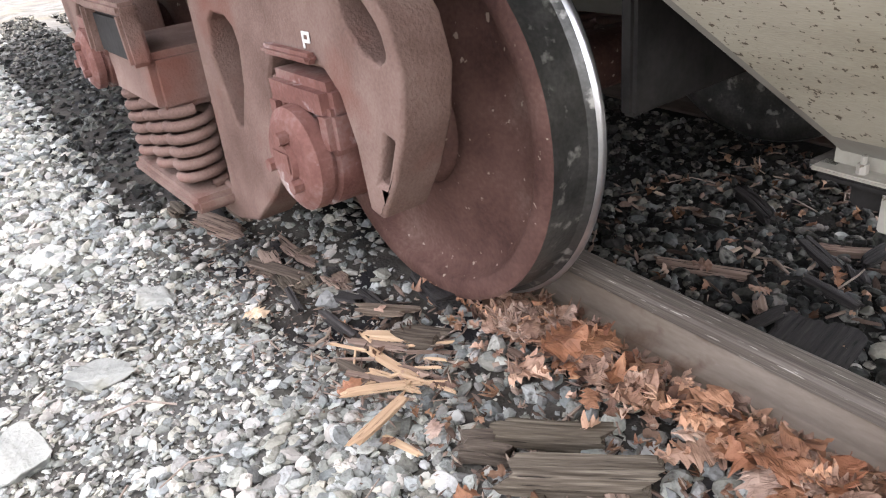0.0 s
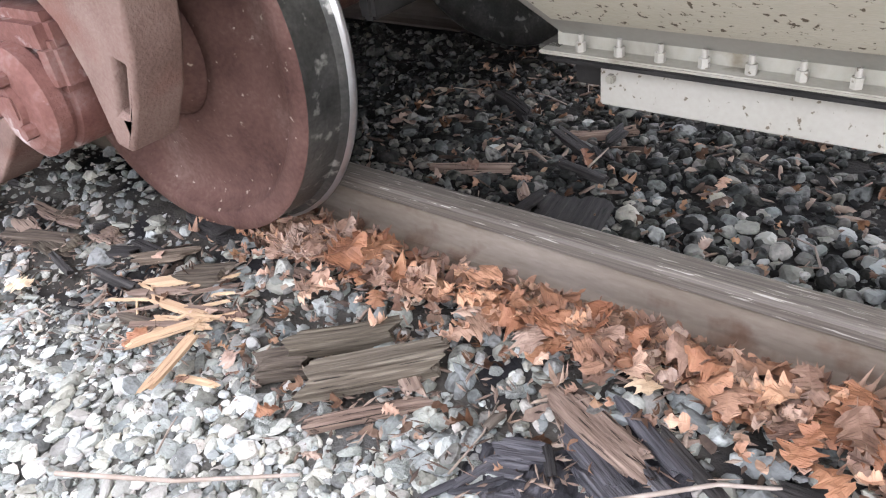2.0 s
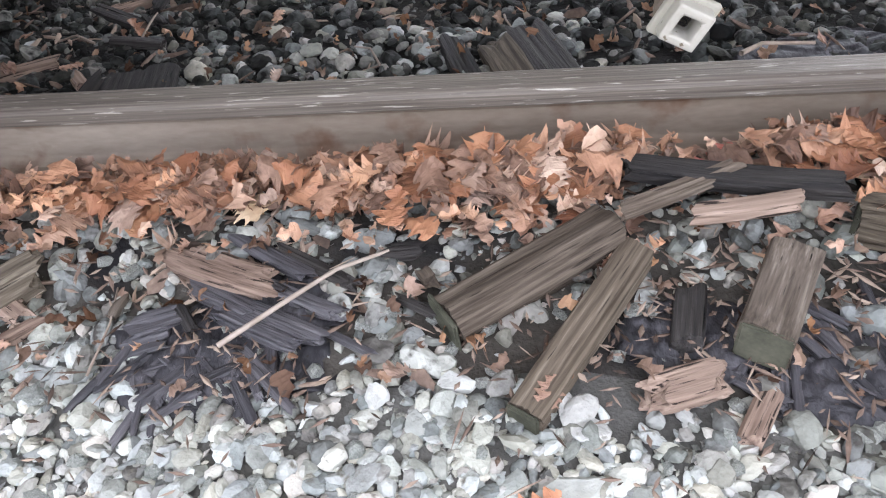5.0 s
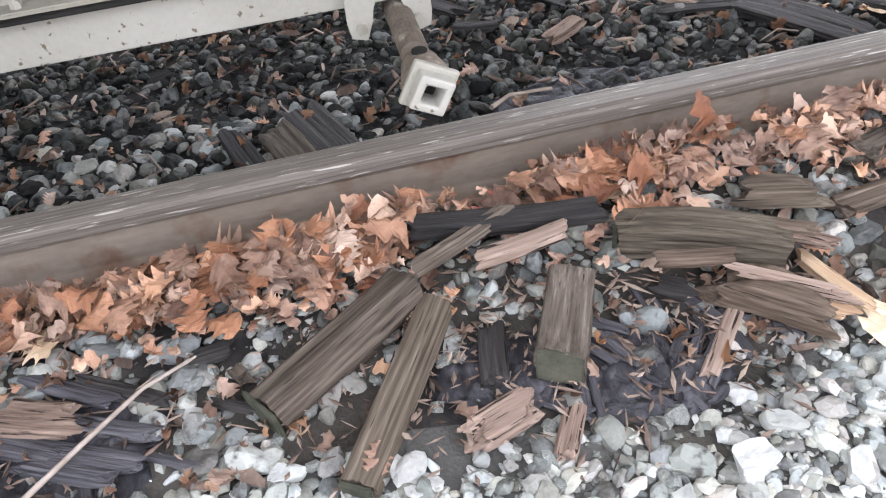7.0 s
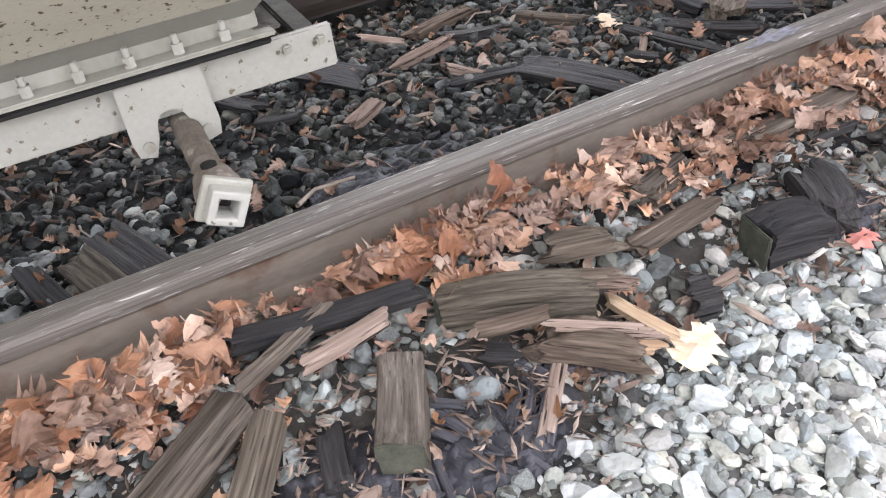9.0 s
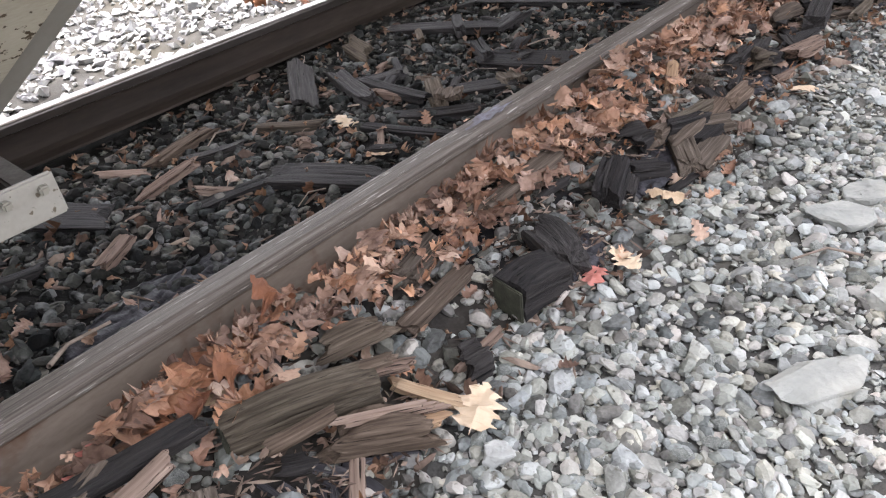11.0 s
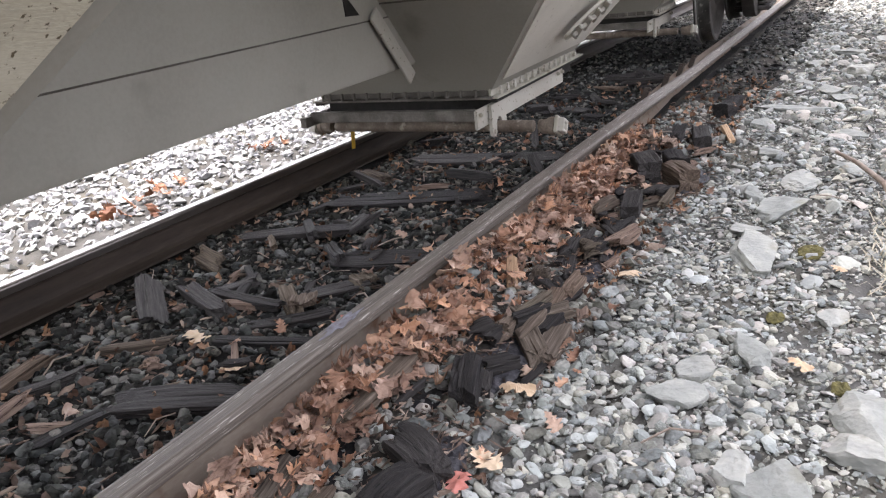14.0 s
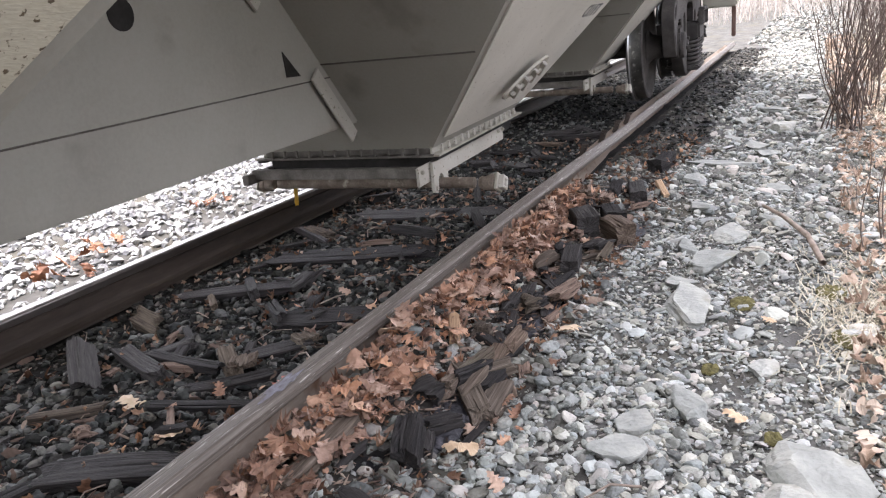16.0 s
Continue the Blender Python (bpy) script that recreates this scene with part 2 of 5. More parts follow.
def block(size, at=(0, 0, 0), bevel=0.004, turn=(0, 0, 0), bm=None):
    """A bevelled box: size, centre, turn in degrees."""
    bm = bm or bmesh.new()
    r = bmesh.ops.create_cube(bm, size=1.0)
    vs = r["verts"]
    bmesh.ops.scale(bm, vec=size, verts=vs)
    if bevel:
        es = list({e for v in vs for e in v.link_edges})
        vs = list({v for f in bmesh.ops.bevel(bm, geom=es, offset=bevel, segments=2, affect="EDGES")["faces"] for v in f.verts} | set(v for v in vs if v.is_valid))
    bmesh.ops.transform(bm, matrix=pose(*at, *turn), verts=vs)
    return bm


def rod(p, q, r, sides=12, bm=None, r2=None):
    """A round bar from p to q."""
    bm = bm or bmesh.new()
    p, q = Vector(p), Vector(q)
    m = Matrix.Translation((p + q) / 2) @ (q - p).to_track_quat("Z", "Y").to_matrix().to_4x4()
    bmesh.ops.create_cone(bm, cap_ends=True, segments=sides, radius1=r, radius2=r if r2 is None else r2, depth=(q - p).length, matrix=m)
    return bm


def lathe(profile, sides=48, bm=None):
    """Turns (radius, y) round the y axis."""
    bm = bm or bmesh.new()
    rings = []
    for r, y in profile:
        rings.append([bm.verts.new((r * math.cos(2 * math.pi * k / sides), y, r * math.sin(2 * math.pi * k / sides))) for k in range(sides)] if r > 1e-6 else [bm.verts.new((0, y, 0))])
    for a, b in zip(rings, rings[1:]):
        for k in range(sides):
            j = (k + 1) % sides
            if len(a) == 1:
                bm.faces.new((a[0], b[k], b[j]))
            elif len(b) == 1:
                bm.faces.new((a[k], a[j], b[0]))
            else:
                bm.faces.new((a[k], a[j], b[j], b[k]))
    return bm


def plate(loops, thick, place):
    """A flat plate with holes: loops of (x, z), outline first, from y = 0 to y = thick, then laid at place."""
    bm = bmesh.new()
    edges = []
    for loop in loops:
        vs = [bm.verts.new((x, 0, z)) for x, z in loop]
        edges += [bm.edges.new((a, b)) for a, b in zip(vs, vs[1:] + vs[:1])]
    bmesh.ops.triangle_fill(bm, use_beauty=True, use_dissolve=False, edges=edges)
    r = bmesh.ops.extrude_face_region(bm, geom=list(bm.faces))
    bmesh.ops.translate(bm, vec=(0, thick, 0), verts=[v for v in r["geom"] if isinstance(v, bmesh.types.BMVert)])
    bmesh.ops.transform(bm, matrix=place, verts=bm.verts)
    return bm


def bevelled(ob, width=0.01, segments=2, smooth=True):
    md = ob.modifiers.new("bevel", "BEVEL")
    md.width, md.segments, md.limit_method, md.angle_limit = width, segments, "ANGLE", radians(40)
    if smooth:
        ob.data.polygons.foreach_set("use_smooth", [True] * len(ob.data.polygons))
        md.harden_normals = True
    return ob


def shaken(bm, amount, scale):
    for v in bm.verts:
        v.co += noise.noise_vector(v.co * scale) * amount
    return bm


# ---- ground ----
def lumps(x, y):
    """Rolling height of the ground, array-wise."""
    return (0.012 * np.sin(2.3 * x + 1.1) * np.sin(2.9 * y) + 0.009 * np.sin(6.1 * x - 2 * y) * np.sin(5.3 * y + x) + 0.006 * np.sin(13 * x + 4 * y) * np.sin(11 * y - 5 * x))


def ground_height(x, y):
    near = np.clip(1.5 - np.hypot(x, y) / 14, 0, 1)
    bank = 0.05 * np.exp(-((y + 0.26) / 0.17) ** 2) + np.exp(-((y + 0.14) / 0.075) ** 2) * (0.034 * np.clip((x + 1.15) / .5, 0, 1) + 0.026 * np.clip((x + .5) / .6, 0, 1) + .026 * np.clip((x - .5) / .8, 0, 1)) * np.clip((4.6 - x) / 1.6, 0, 1)
    drop = -0.02 * np.clip((-0.9 - y) / 0.6, 0, 1) + 0.05 * np.exp(-((y - 2.3) / 0.7) ** 2) - 0.015 * np.exp(-((y - 0.7) / 0.5) ** 2)
    # Unseen bank rising behind the camera, added to block low skylight.
    u = np.clip((-6.0 - y) / 7.0, 0, 1)
    return near * lumps(x, y) + bank * near + drop * near - 0.025 + 3.0 * u * u * (3 - 2 * u)


gx = np.concatenate([[-400, -150, -60, -30, -18], np.arange(-12, 16, 0.07), [20, 32, 60, 150, 400]])
gy = np.concatenate([[-400, -150, -50, -20], np.arange(-13, -4, .5), np.arange(-4, 5.5, 0.07), [7, 12, 25, 60, 150, 400]])
X, Y = np.meshgrid(gx, gy, indexing="ij")
gv = np.stack([X, Y, ground_height(X, Y)], -1).reshape(-1, 3)
I, J = np.meshgrid(np.arange(len(gx) - 1), np.arange(len(gy) - 1), indexing="ij")
a = (I * len(gy) + J).ravel()
ground = thing("ground", "grey gravelly soil with dark damp patches beside the track", "ground", kind="structure",
               data=mesh_of("ground", gv, np.stack([a, a + len(gy), a + len(gy) + 1, a + 1], -1), M_SOIL, True))

# crushed stone
PHI = (1 + 5 ** 0.5) / 2
ICO_V = np.array([(-1, PHI, 0), (1, PHI, 0), (-1, -PHI, 0), (1, -PHI, 0), (0, -1, PHI), (0, 1, PHI), (0, -1, -PHI), (0, 1, -PHI), (PHI, 0, -1), (PHI, 0, 1), (-PHI, 0, -1), (-PHI, 0, 1)]) / 1.902
ICO_F = np.array([(0, 11, 5), (0, 5, 1), (0, 1, 7), (0, 7, 10), (0, 10, 11), (1, 5, 9), (5, 11, 4), (11, 10, 2), (10, 7, 6), (7, 1, 8), (3, 9, 4), (3, 4, 2), (3, 2, 6), (3, 6, 8), (3, 8, 9), (4, 9, 5), (2, 4, 11), (6, 2, 10), (8, 6, 7), (9, 8, 1)])


def turns(n, flat):
    """Random turns: any heading, tipped by about flat radians."""
    a, b, c = rng.uniform(0, 2 * np.pi, n), rng.normal(0, flat, n), rng.normal(0, flat, n)
    z, o = np.zeros(n), np.ones(n)
    rz = np.array([[np.cos(a), -np.sin(a), z], [np.sin(a), np.cos(a), z], [z, z, o]]).transpose(2, 0, 1)
    rx = np.array([[o, z, z], [z, np.cos(b), -np.sin(b)], [z, np.sin(b), np.cos(b)]]).transpose(2, 0, 1)
    ry = np.array([[np.cos(c), z, np.sin(c)], [z, o, z], [-np.sin(c), z, np.cos(c)]]).transpose(2, 0, 1)
    return rz @ rx @ ry


def halved(verts, tris):
    """Splits each triangle of a unit ball into four."""
    v, mids, f = [tuple(p) for p in verts], {}, []

    def mid(a, b):
        key = (min(a, b), max(a, b))
        if key not in mids:
            m = np.array(v[a]) + np.array(v[b])
            mids[key] = len(v)
            v.append(tuple(m / np.linalg.norm(m)))
        return mids[key]

    for a, b, c in tris:
        p, q, r = mid(a, b), mid(b, c), mid(c, a)
        f += [(a, p, r), (p, b, q), (r, q, c), (p, q, r)]
    return np.array(v), np.array(f)


FINE_V, FINE_F = halved(ICO_V / np.linalg.norm(ICO_V, axis=1, keepdims=True), ICO_F)
OCT_V = np.array([(1, 0, 0), (-1, 0, 0), (0, 1, 0), (0, -1, 0), (0, 0, 1), (0, 0, -1)], float)
OCT_F = np.array([(0, 2, 4), (2, 1, 4), (1, 3, 4), (3, 0, 4), (2, 0, 5), (1, 2, 5), (3, 1, 5), (0, 3, 5)])


def stones(x, y, size, flat, lift=0.15, grade="plain"):
    """Many angular stones as one vertex and face array. grade: grit, plain, or fine for chipped faces with worn edges."""
    n = len(x)
    base, tris = {"grit": (OCT_V, OCT_F), "plain": (ICO_V, ICO_F), "fine": (FINE_V, FINE_F)}[grade]
    if grade == "fine":
        nrm = rng.normal(size=(n, 10, 3))
        nrm /= np.linalg.norm(nrm, axis=2, keepdims=True)
        dots = np.einsum("ki,npi->nkp", base, nrm)
        reach = np.where(dots > .05, rng.uniform(.55, .95, (n, 1, 10)) / np.maximum(dots, .05), 9).min(2)
        v = base[None] * np.minimum(reach, 1.05)[..., None] * 1.12 + rng.normal(0, .012, (n, len(base), 3))
    else:
        v = base[None] * rng.uniform(0.72, 1.18, (n, len(base), 1)) + rng.normal(0, 0.07, (n, len(base), 3))
    v = v * np.stack([rng.uniform(.8, 1.35, n), rng.uniform(.6, 1.0, n), rng.uniform(.4, .8, n) * flat], -1)[:, None]
    v = np.einsum("nij,nkj->nki", turns(n, 0.35), v * size[:, None, None] / 2)
    v += np.stack([x, y, ground_height(x, y) + size * lift], -1)[:, None]
    return v.reshape(-1, 3), (tris[None] + len(base) * np.arange(n)[:, None, None]).reshape(-1, 3)


def spread(n, x0, x1, y0, y1, keep=None):
    x, y = rng.uniform(x0, x1, n), rng.uniform(y0, y1, n)
    if keep is not None:
        k = keep(x, y)
        x, y = x[k], y[k]
    return x, y


def scatter(name, label, category, mat, n, area, mean, wide, flat=1.0, keep=None, lift=0.15, grade="plain"):
    x, y = spread(n, *area, keep)
    size = np.clip(mean * np.exp(rng.normal(0, wide, len(x))), mean * .45, mean * 2.1)
    return thing(name, label, category, kind="stuff", data=mesh_of(name, *stones(x, y, size, flat, lift, grade), mat))


off_rail = lambda x, y: (np.abs(y + 0.035) > 0.085) & (np.abs(y - 1.47) > 0.085)
TARRY = ((-1.39, -.52, .21, .13), (-.40, -.57, .15, .09), (-.62, -.50, .13, .09), (1.72, -.45, .2, .08), (.98, -.42, .2, .09), (.5, -.47, .13, .08))


def clear(x, y):
    """Few stones lie on the heaps of rotten sleeper."""
    free = np.ones(len(x), bool)
    for cx, cy, rx, ry in TARRY + ((-.74, -.56, .22, .11), (-.2, -.42, .2, .10), (-1.95, -.58, .2, .06)):
        free &= (((x - cx) / rx) ** 2 + ((y - cy) / ry) ** 2 > rng.uniform(.6, 1.3, len(x))) | (rng.random(len(x)) < .07)
    return free


wavy = lambda x: -0.60 - .2 * np.clip((-2.75 - x) / .5, 0, 1) + .06 * np.exp(-((x + 2.3) / .4) ** 2) + 0.07 * np.sin(3.1 * x) + 0.05 * np.sin(7.7 * x + 1)
patchy = lambda x, y: rng.random(len(x)) < np.clip(.78 + .3 * np.sin(3.7 * x + 2 * y) * np.sin(4.9 * y + 1.3 * x) + .2 * np.sin(11 * x - 7 * y), .25, 1) + (x < .4)
on_path = lambda x, y: clear(x, y) & patchy(x, y) & (y < wavy(x) + rng.normal(0, .05, len(x)))
in_track = lambda x, y: clear(x, y) & off_rail(x, y) & (y > wavy(x) + rng.normal(0, .05, len(x)))


def bed(name, label, y_from, y_to, mat):
    """A strip of soil laid over the ground between two lines."""
    bx, bt = np.meshgrid(np.arange(-9, 14, .1), np.linspace(0, 1, 24), indexing="ij")
    by = y_from(bx) * (1 - bt) + y_to(bx) * bt
    v = np.stack([bx, by, ground_height(bx, by) + .004 * np.minimum(1, 8 * np.minimum(bt, 1 - bt)) + .002], -1).reshape(-1, 3)
    i_, j_ = np.meshgrid(np.arange(bx.shape[0] - 1), np.arange(23), indexing="ij")
    q = (i_ * 24 + j_).ravel()
    return thing(name, label, "soil", kind="structure", data=mesh_of(name, v, np.stack([q, q + 24, q + 25, q + 1], -1), mat, True))


bed("track_bed", "sooty soil filling the track bed, blackened for wagon shade", lambda x: 0 * x - .035, lambda x: 0 * x + 1.62, M_BED)
bed("shoulder_dirt", "grey-brown damp dirt between rail and gravel", lambda x: wavy(x) + .03, lambda x: 0 * x - .036, M_EDGE)
near_path = lambda x, y: (x > -2.5) & (x < 1.5) & (y > -1.15)
scatter("path_gravel", "pale grey angular gravel covering the trackside path", "gravel", M_PATH, 13000, (-2.5, 1.5, -1.15, -0.4), .0255, .34, .8, on_path, .2, "fine")
scatter("outer_path_gravel", "pale grey gravel on the path's outer part", "gravel", M_PATH, 27000, (-3.6, 3.0, -1.75, -0.4), .0225, .4, .55, lambda x, y: on_path(x, y) & ~near_path(x, y))
scatter("path_grit", "small pale grey gravel and grit on the path", "gravel", M_PATH, 56000, (-4.5, 5.5, -1.9, -0.4), .014, .38, .9, on_path, .2, "grit")
# Same path stones, in a darker colour to offset the open-sky brightness.
scatter("distant_gravel", "gravel on the path in the distance, darkened against open sky", "gravel", M_MID, 16000, (15.0, 48.0, -4.5, -0.2), .085, .4, .9, None, .2, "grit")
scatter("far_path_gravel", "pale grey gravel on the path further along the track", "gravel", M_PATH, 20000, (3.0, 16.0, -2.4, -0.3), .036, .4, .85, on_path)
scatter("flat_stones", "pale flat shale pieces strewn over the path", "gravel", M_FLAT, 900, (1.6, 16.0, -1.75, -0.62), .05, .42, .45, None, .12, "fine")
scatter("left_path_gravel", "bright grey gravel beside the wheel truck", "gravel", M_PATH, 15000, (-9.0, -3.6, -2.0, -0.78), .036, .4, .85)
scatter("left_distant_gravel", "gravel beyond the wheel truck", "gravel", M_PATH, 9000, (-26.0, -8.8, -5.0, -0.6), .075, .4, .9, None, .2, "grit")
near_bed = lambda x, y: (x > -2.6) & (x < 1.7) & (y < 1.1)
scatter("track_ballast", "dirty crushed stone between the rails, darkened for wagon shade", "ballast", M_BALLAST, 6400, (-2.6, 1.7, -0.03, 1.1), .029, .32, 1.0, in_track, .28, "fine")
scatter("outer_track_ballast", "dirty crushed stone along the second rail, darkened for wagon shade", "ballast", M_BALLAST, 13000, (-4.0, 4.5, -0.03, 1.6), .034, .3, 1.0, lambda x, y: in_track(x, y) & ~near_bed(x, y), .28)
scatter("edge_ballast", "grey crushed stone beside the rail, partly dirty", "ballast", M_MID, 4600, (-2.6, 1.7, -0.95, -0.03), .032, .34, .95, in_track, .25, "fine")
scatter("mid_track_stones", "brownish grey crushed stone behind the rail", "ballast", M_MID, 400, (-1.75, -.7, .06, .55), .034, .3, 1.0, in_track, .36, "fine")
scatter("outer_edge_ballast", "grey crushed stone beside the rail's far parts", "ballast", M_MID, 5200, (-4.0, 4.5, -0.95, -0.03), .034, .32, .95, lambda x, y: in_track(x, y) & ((x < -2.6) | (x > 1.7)), .25)
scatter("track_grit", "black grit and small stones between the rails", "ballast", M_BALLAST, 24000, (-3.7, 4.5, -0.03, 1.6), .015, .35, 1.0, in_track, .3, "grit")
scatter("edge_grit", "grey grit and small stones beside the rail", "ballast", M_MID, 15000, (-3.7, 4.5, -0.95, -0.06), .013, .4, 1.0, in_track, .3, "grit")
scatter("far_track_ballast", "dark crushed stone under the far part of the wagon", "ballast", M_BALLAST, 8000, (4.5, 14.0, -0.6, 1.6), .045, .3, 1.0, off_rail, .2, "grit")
scatter("shoulder_ballast", "pale crushed stone beyond the second rail", "ballast", M_FARB, 20000, (-5.0, 9.0, 1.55, 5.5), .048, .3, 1.0, None, .2, "grit")
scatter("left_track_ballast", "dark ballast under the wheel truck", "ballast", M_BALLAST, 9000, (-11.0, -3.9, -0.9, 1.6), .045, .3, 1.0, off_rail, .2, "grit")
n = 2600
wx, wy = spread(n, -2.8, 4.0, -.62, 1.4, off_rail)
ch = stones(wx, wy, rng.uniform(.03, .09, len(wx)), .35)
chv = ch[0].reshape(-1, 12, 3)
mid = chv.mean(1, keepdims=True)
ca = rng.uniform(0, np.pi, len(wx))
dirs = np.stack([np.cos(ca), np.sin(ca), 0 * ca], -1)[:, None]
along = ((chv - mid) * dirs).sum(-1, keepdims=True) * dirs
chv = mid + along + (chv - mid - along) * (.22, .22, .5) + (0, 0, .008)
thing("wood_chips", "dark brown wood chips and bark crumbs over the ballast", "wood chips", kind="stuff", data=mesh_of("wood_chips", chv.reshape(-1, 3), ch[1], M_CHIPS))

heaps = rng.choice(np.array([(-2.45, -.55, .13, .10), (-1.9, -.48, .14, .10), (-1.38, -.50, .14, .12), (-.75, -.46, .16, .12), (-.35, -.50, .16, .10), (.5, -.45, .14, .08), (1.0, -.40, .2, .09), (1.6, -.42, .2, .1), (2.6, -.45, .3, .1), (-3.1, -.62, .35, .1)]), 3600)
wx, wy = rng.normal(heaps[:, 0], heaps[:, 2]), np.minimum(rng.normal(heaps[:, 1], heaps[:, 3]), -.14)
L_ = np.minimum(np.exp(rng.normal(-3.6, .45, len(wx))), .07)
v = OCT_V[None] * np.stack([L_ / 2, rng.uniform(.0012, .005, len(wx)), rng.uniform(.001, .004, len(wx))], -1)[:, None]
v = np.einsum("nij,nkj->nki", turns(len(wx), .22), v) + np.stack([wx, wy, ground_height(wx, wy) + rng.uniform(.012, .04, len(wx))], -1)[:, None]
thing("wood_splinters", "thin dark and tan splinters strewn over broken sleepers", "wood chips", kind="stuff",
      data=mesh_of("wood_splinters", v.reshape(-1, 3), (OCT_F[None] + 6 * np.arange(len(wx))[:, None, None]).reshape(-1, 3), M_CHIPS))

# ---- rails ----
HEAD_Y, TOP = -0.035, 0.17


def rail_piece(name, xs, y0, roll, first, last, mat, ob, label):
    """Sweeps part of the rail section along x; roll(x): degrees by which it leans towards -y, its head kept in line."""
    prof = HEADP if first else WEB
    verts, faces, n = [], [], len(prof)
    for x in xs:
        a = radians(roll(x))
        sink = 0.072 * (1 - math.cos(a))
        wob = .0012 * noise.noise(Vector((x * 3, y0, first)))
        for py, pz in prof:
            dy, dz = py, pz - 0.145
            verts.append((x, y0 + wob + dy * math.cos(a) - dz * math.sin(a), .147 - sink + dz * math.cos(a) + dy * math.sin(a)))
    for k in range(len(xs) - 1):
        for j in range(n):
            i = (j + 1) % n
            faces.append((k * n + j, k * n + i, (k + 1) * n + i, (k + 1) * n + j))
    faces += [tuple(range(n)), tuple(range((len(xs) - 1) * n, len(xs) * n))[::-1]]
    return bevelled(part(name, mesh_of(name, verts, faces, mat), mat, ob, label), .003, 2, False)


def near_roll(x):
    s = min(max((x - 1.9) / 3.6, 0), 1)
    return 58 * s * s * (3 - 2 * s)


def rail(label, xs, y0, roll, head, web):
    ob = thing("rail", label, "rail", "rails of the track")
    rail_piece("head", xs, y0, roll, 7, 14, head, ob, "worn rail head")
    rail_piece("web", xs, y0, roll, 0, 21, web, ob, "rust-brown web and foot")
    return ob


PROFILE = [(-.070, 0), (-.070, .011), (-.030, .021), (-.011, .034), (-.0085, .06), (-.0095, .108), (-.016, .121), (-.034, .128), (-.0362, .155), (-.033, .163), (-.024, .1675),
           (.024, .1675), (.033, .163), (.0362, .155), (.034, .128), (.016, .121), (.0095, .108), (.0085, .06), (.011, .034), (.030, .021), (.070, .011), (.070, 0)]
WEB = PROFILE[:7] + PROFILE[15:]
HEADP = PROFILE[7:15]
near_rail = rail("worn brown steel rail, rolled over on its side further along", np.arange(-9, 14.01, 0.15), HEAD_Y, near_roll, M_RAIL, M_RAILR)
far_rail = rail("dark rusty steel rail with a bright worn top", np.arange(-9, 14.01, 0.5), 1.47, lambda x: 0, M_FARHEAD, M_OLDRAIL)
ring = [(.085 * math.cos(q) * (1 + .35 * math.sin(5 * q)), .020 * math.sin(q) * (1 + .3 * math.cos(7 * q))) for q in np.linspace(0, 2 * math.pi, 40, endpoint=False)]
part("chalk_mark", plate([ring], .0012, pose(.78, HEAD_Y, .1705, 90, 0, 0)), M_MARK, near_rail, "pale blue crayon mark")
for x in (4.3, 4.85, 5.3, 5.7):
    clip = thing("rail_anchor", "rusty steel anchor clipped on the rail's foot", "rail anchor", "anchors on the rail")
    part("clip", block((.045, .035, .1), (x, .07, .115), .006, (20, 0, 0)), M_OLDRAIL, clip)
    part("hook", block((.03, .05, .02), (x, .05, .165), .005), M_OLDRAIL, clip)

# ---- the wagon: everything on it is laid out straight, then turned a little off the track's line ----
PIVOT = Vector((-2.6, 0, 0))
SKEW = Matrix.Translation(PIVOT) @ pose(0, 0, 0, 0, -0.2, 2.3) @ Matrix.Translation(-PIVOT)
wagon = thing("hopper_wagon", "cream-grey covered hopper railway wagon, off the rails", "railway wagon", at=SKEW)
Z0, NEAR_Y, FAR_Y, SIDE_Y, SIDE_FAR = 0.50, 0.06, 1.02, -1.0, 2.08


def hopper_shell(x0, x1, left, right):
    """Sloping sheets of one hopper, from the gate up to the body."""
    bm = bmesh.new()
    rings = []
    for z, ya, yb in ((Z0, NEAR_Y, FAR_Y), (Z0 + 1.1, SIDE_Y, SIDE_FAR), (2.2, SIDE_Y, SIDE_FAR)):
        xa, xb = x0 - left * (z - Z0), x1 + right * (z - Z0)
        rings.append([bm.verts.new(p) for p in ((xa, ya, z), (xb, ya, z), (xb, yb, z), (xa, yb, z))])
    for a, b in zip(rings, rings[1:]):
        for k in range(4):
            bm.faces.new((a[k], a[(k + 1) % 4], b[(k + 1) % 4], b[k]))
    bm.faces.new(rings[0])
    bm.faces.new(rings[-1])
    return bm


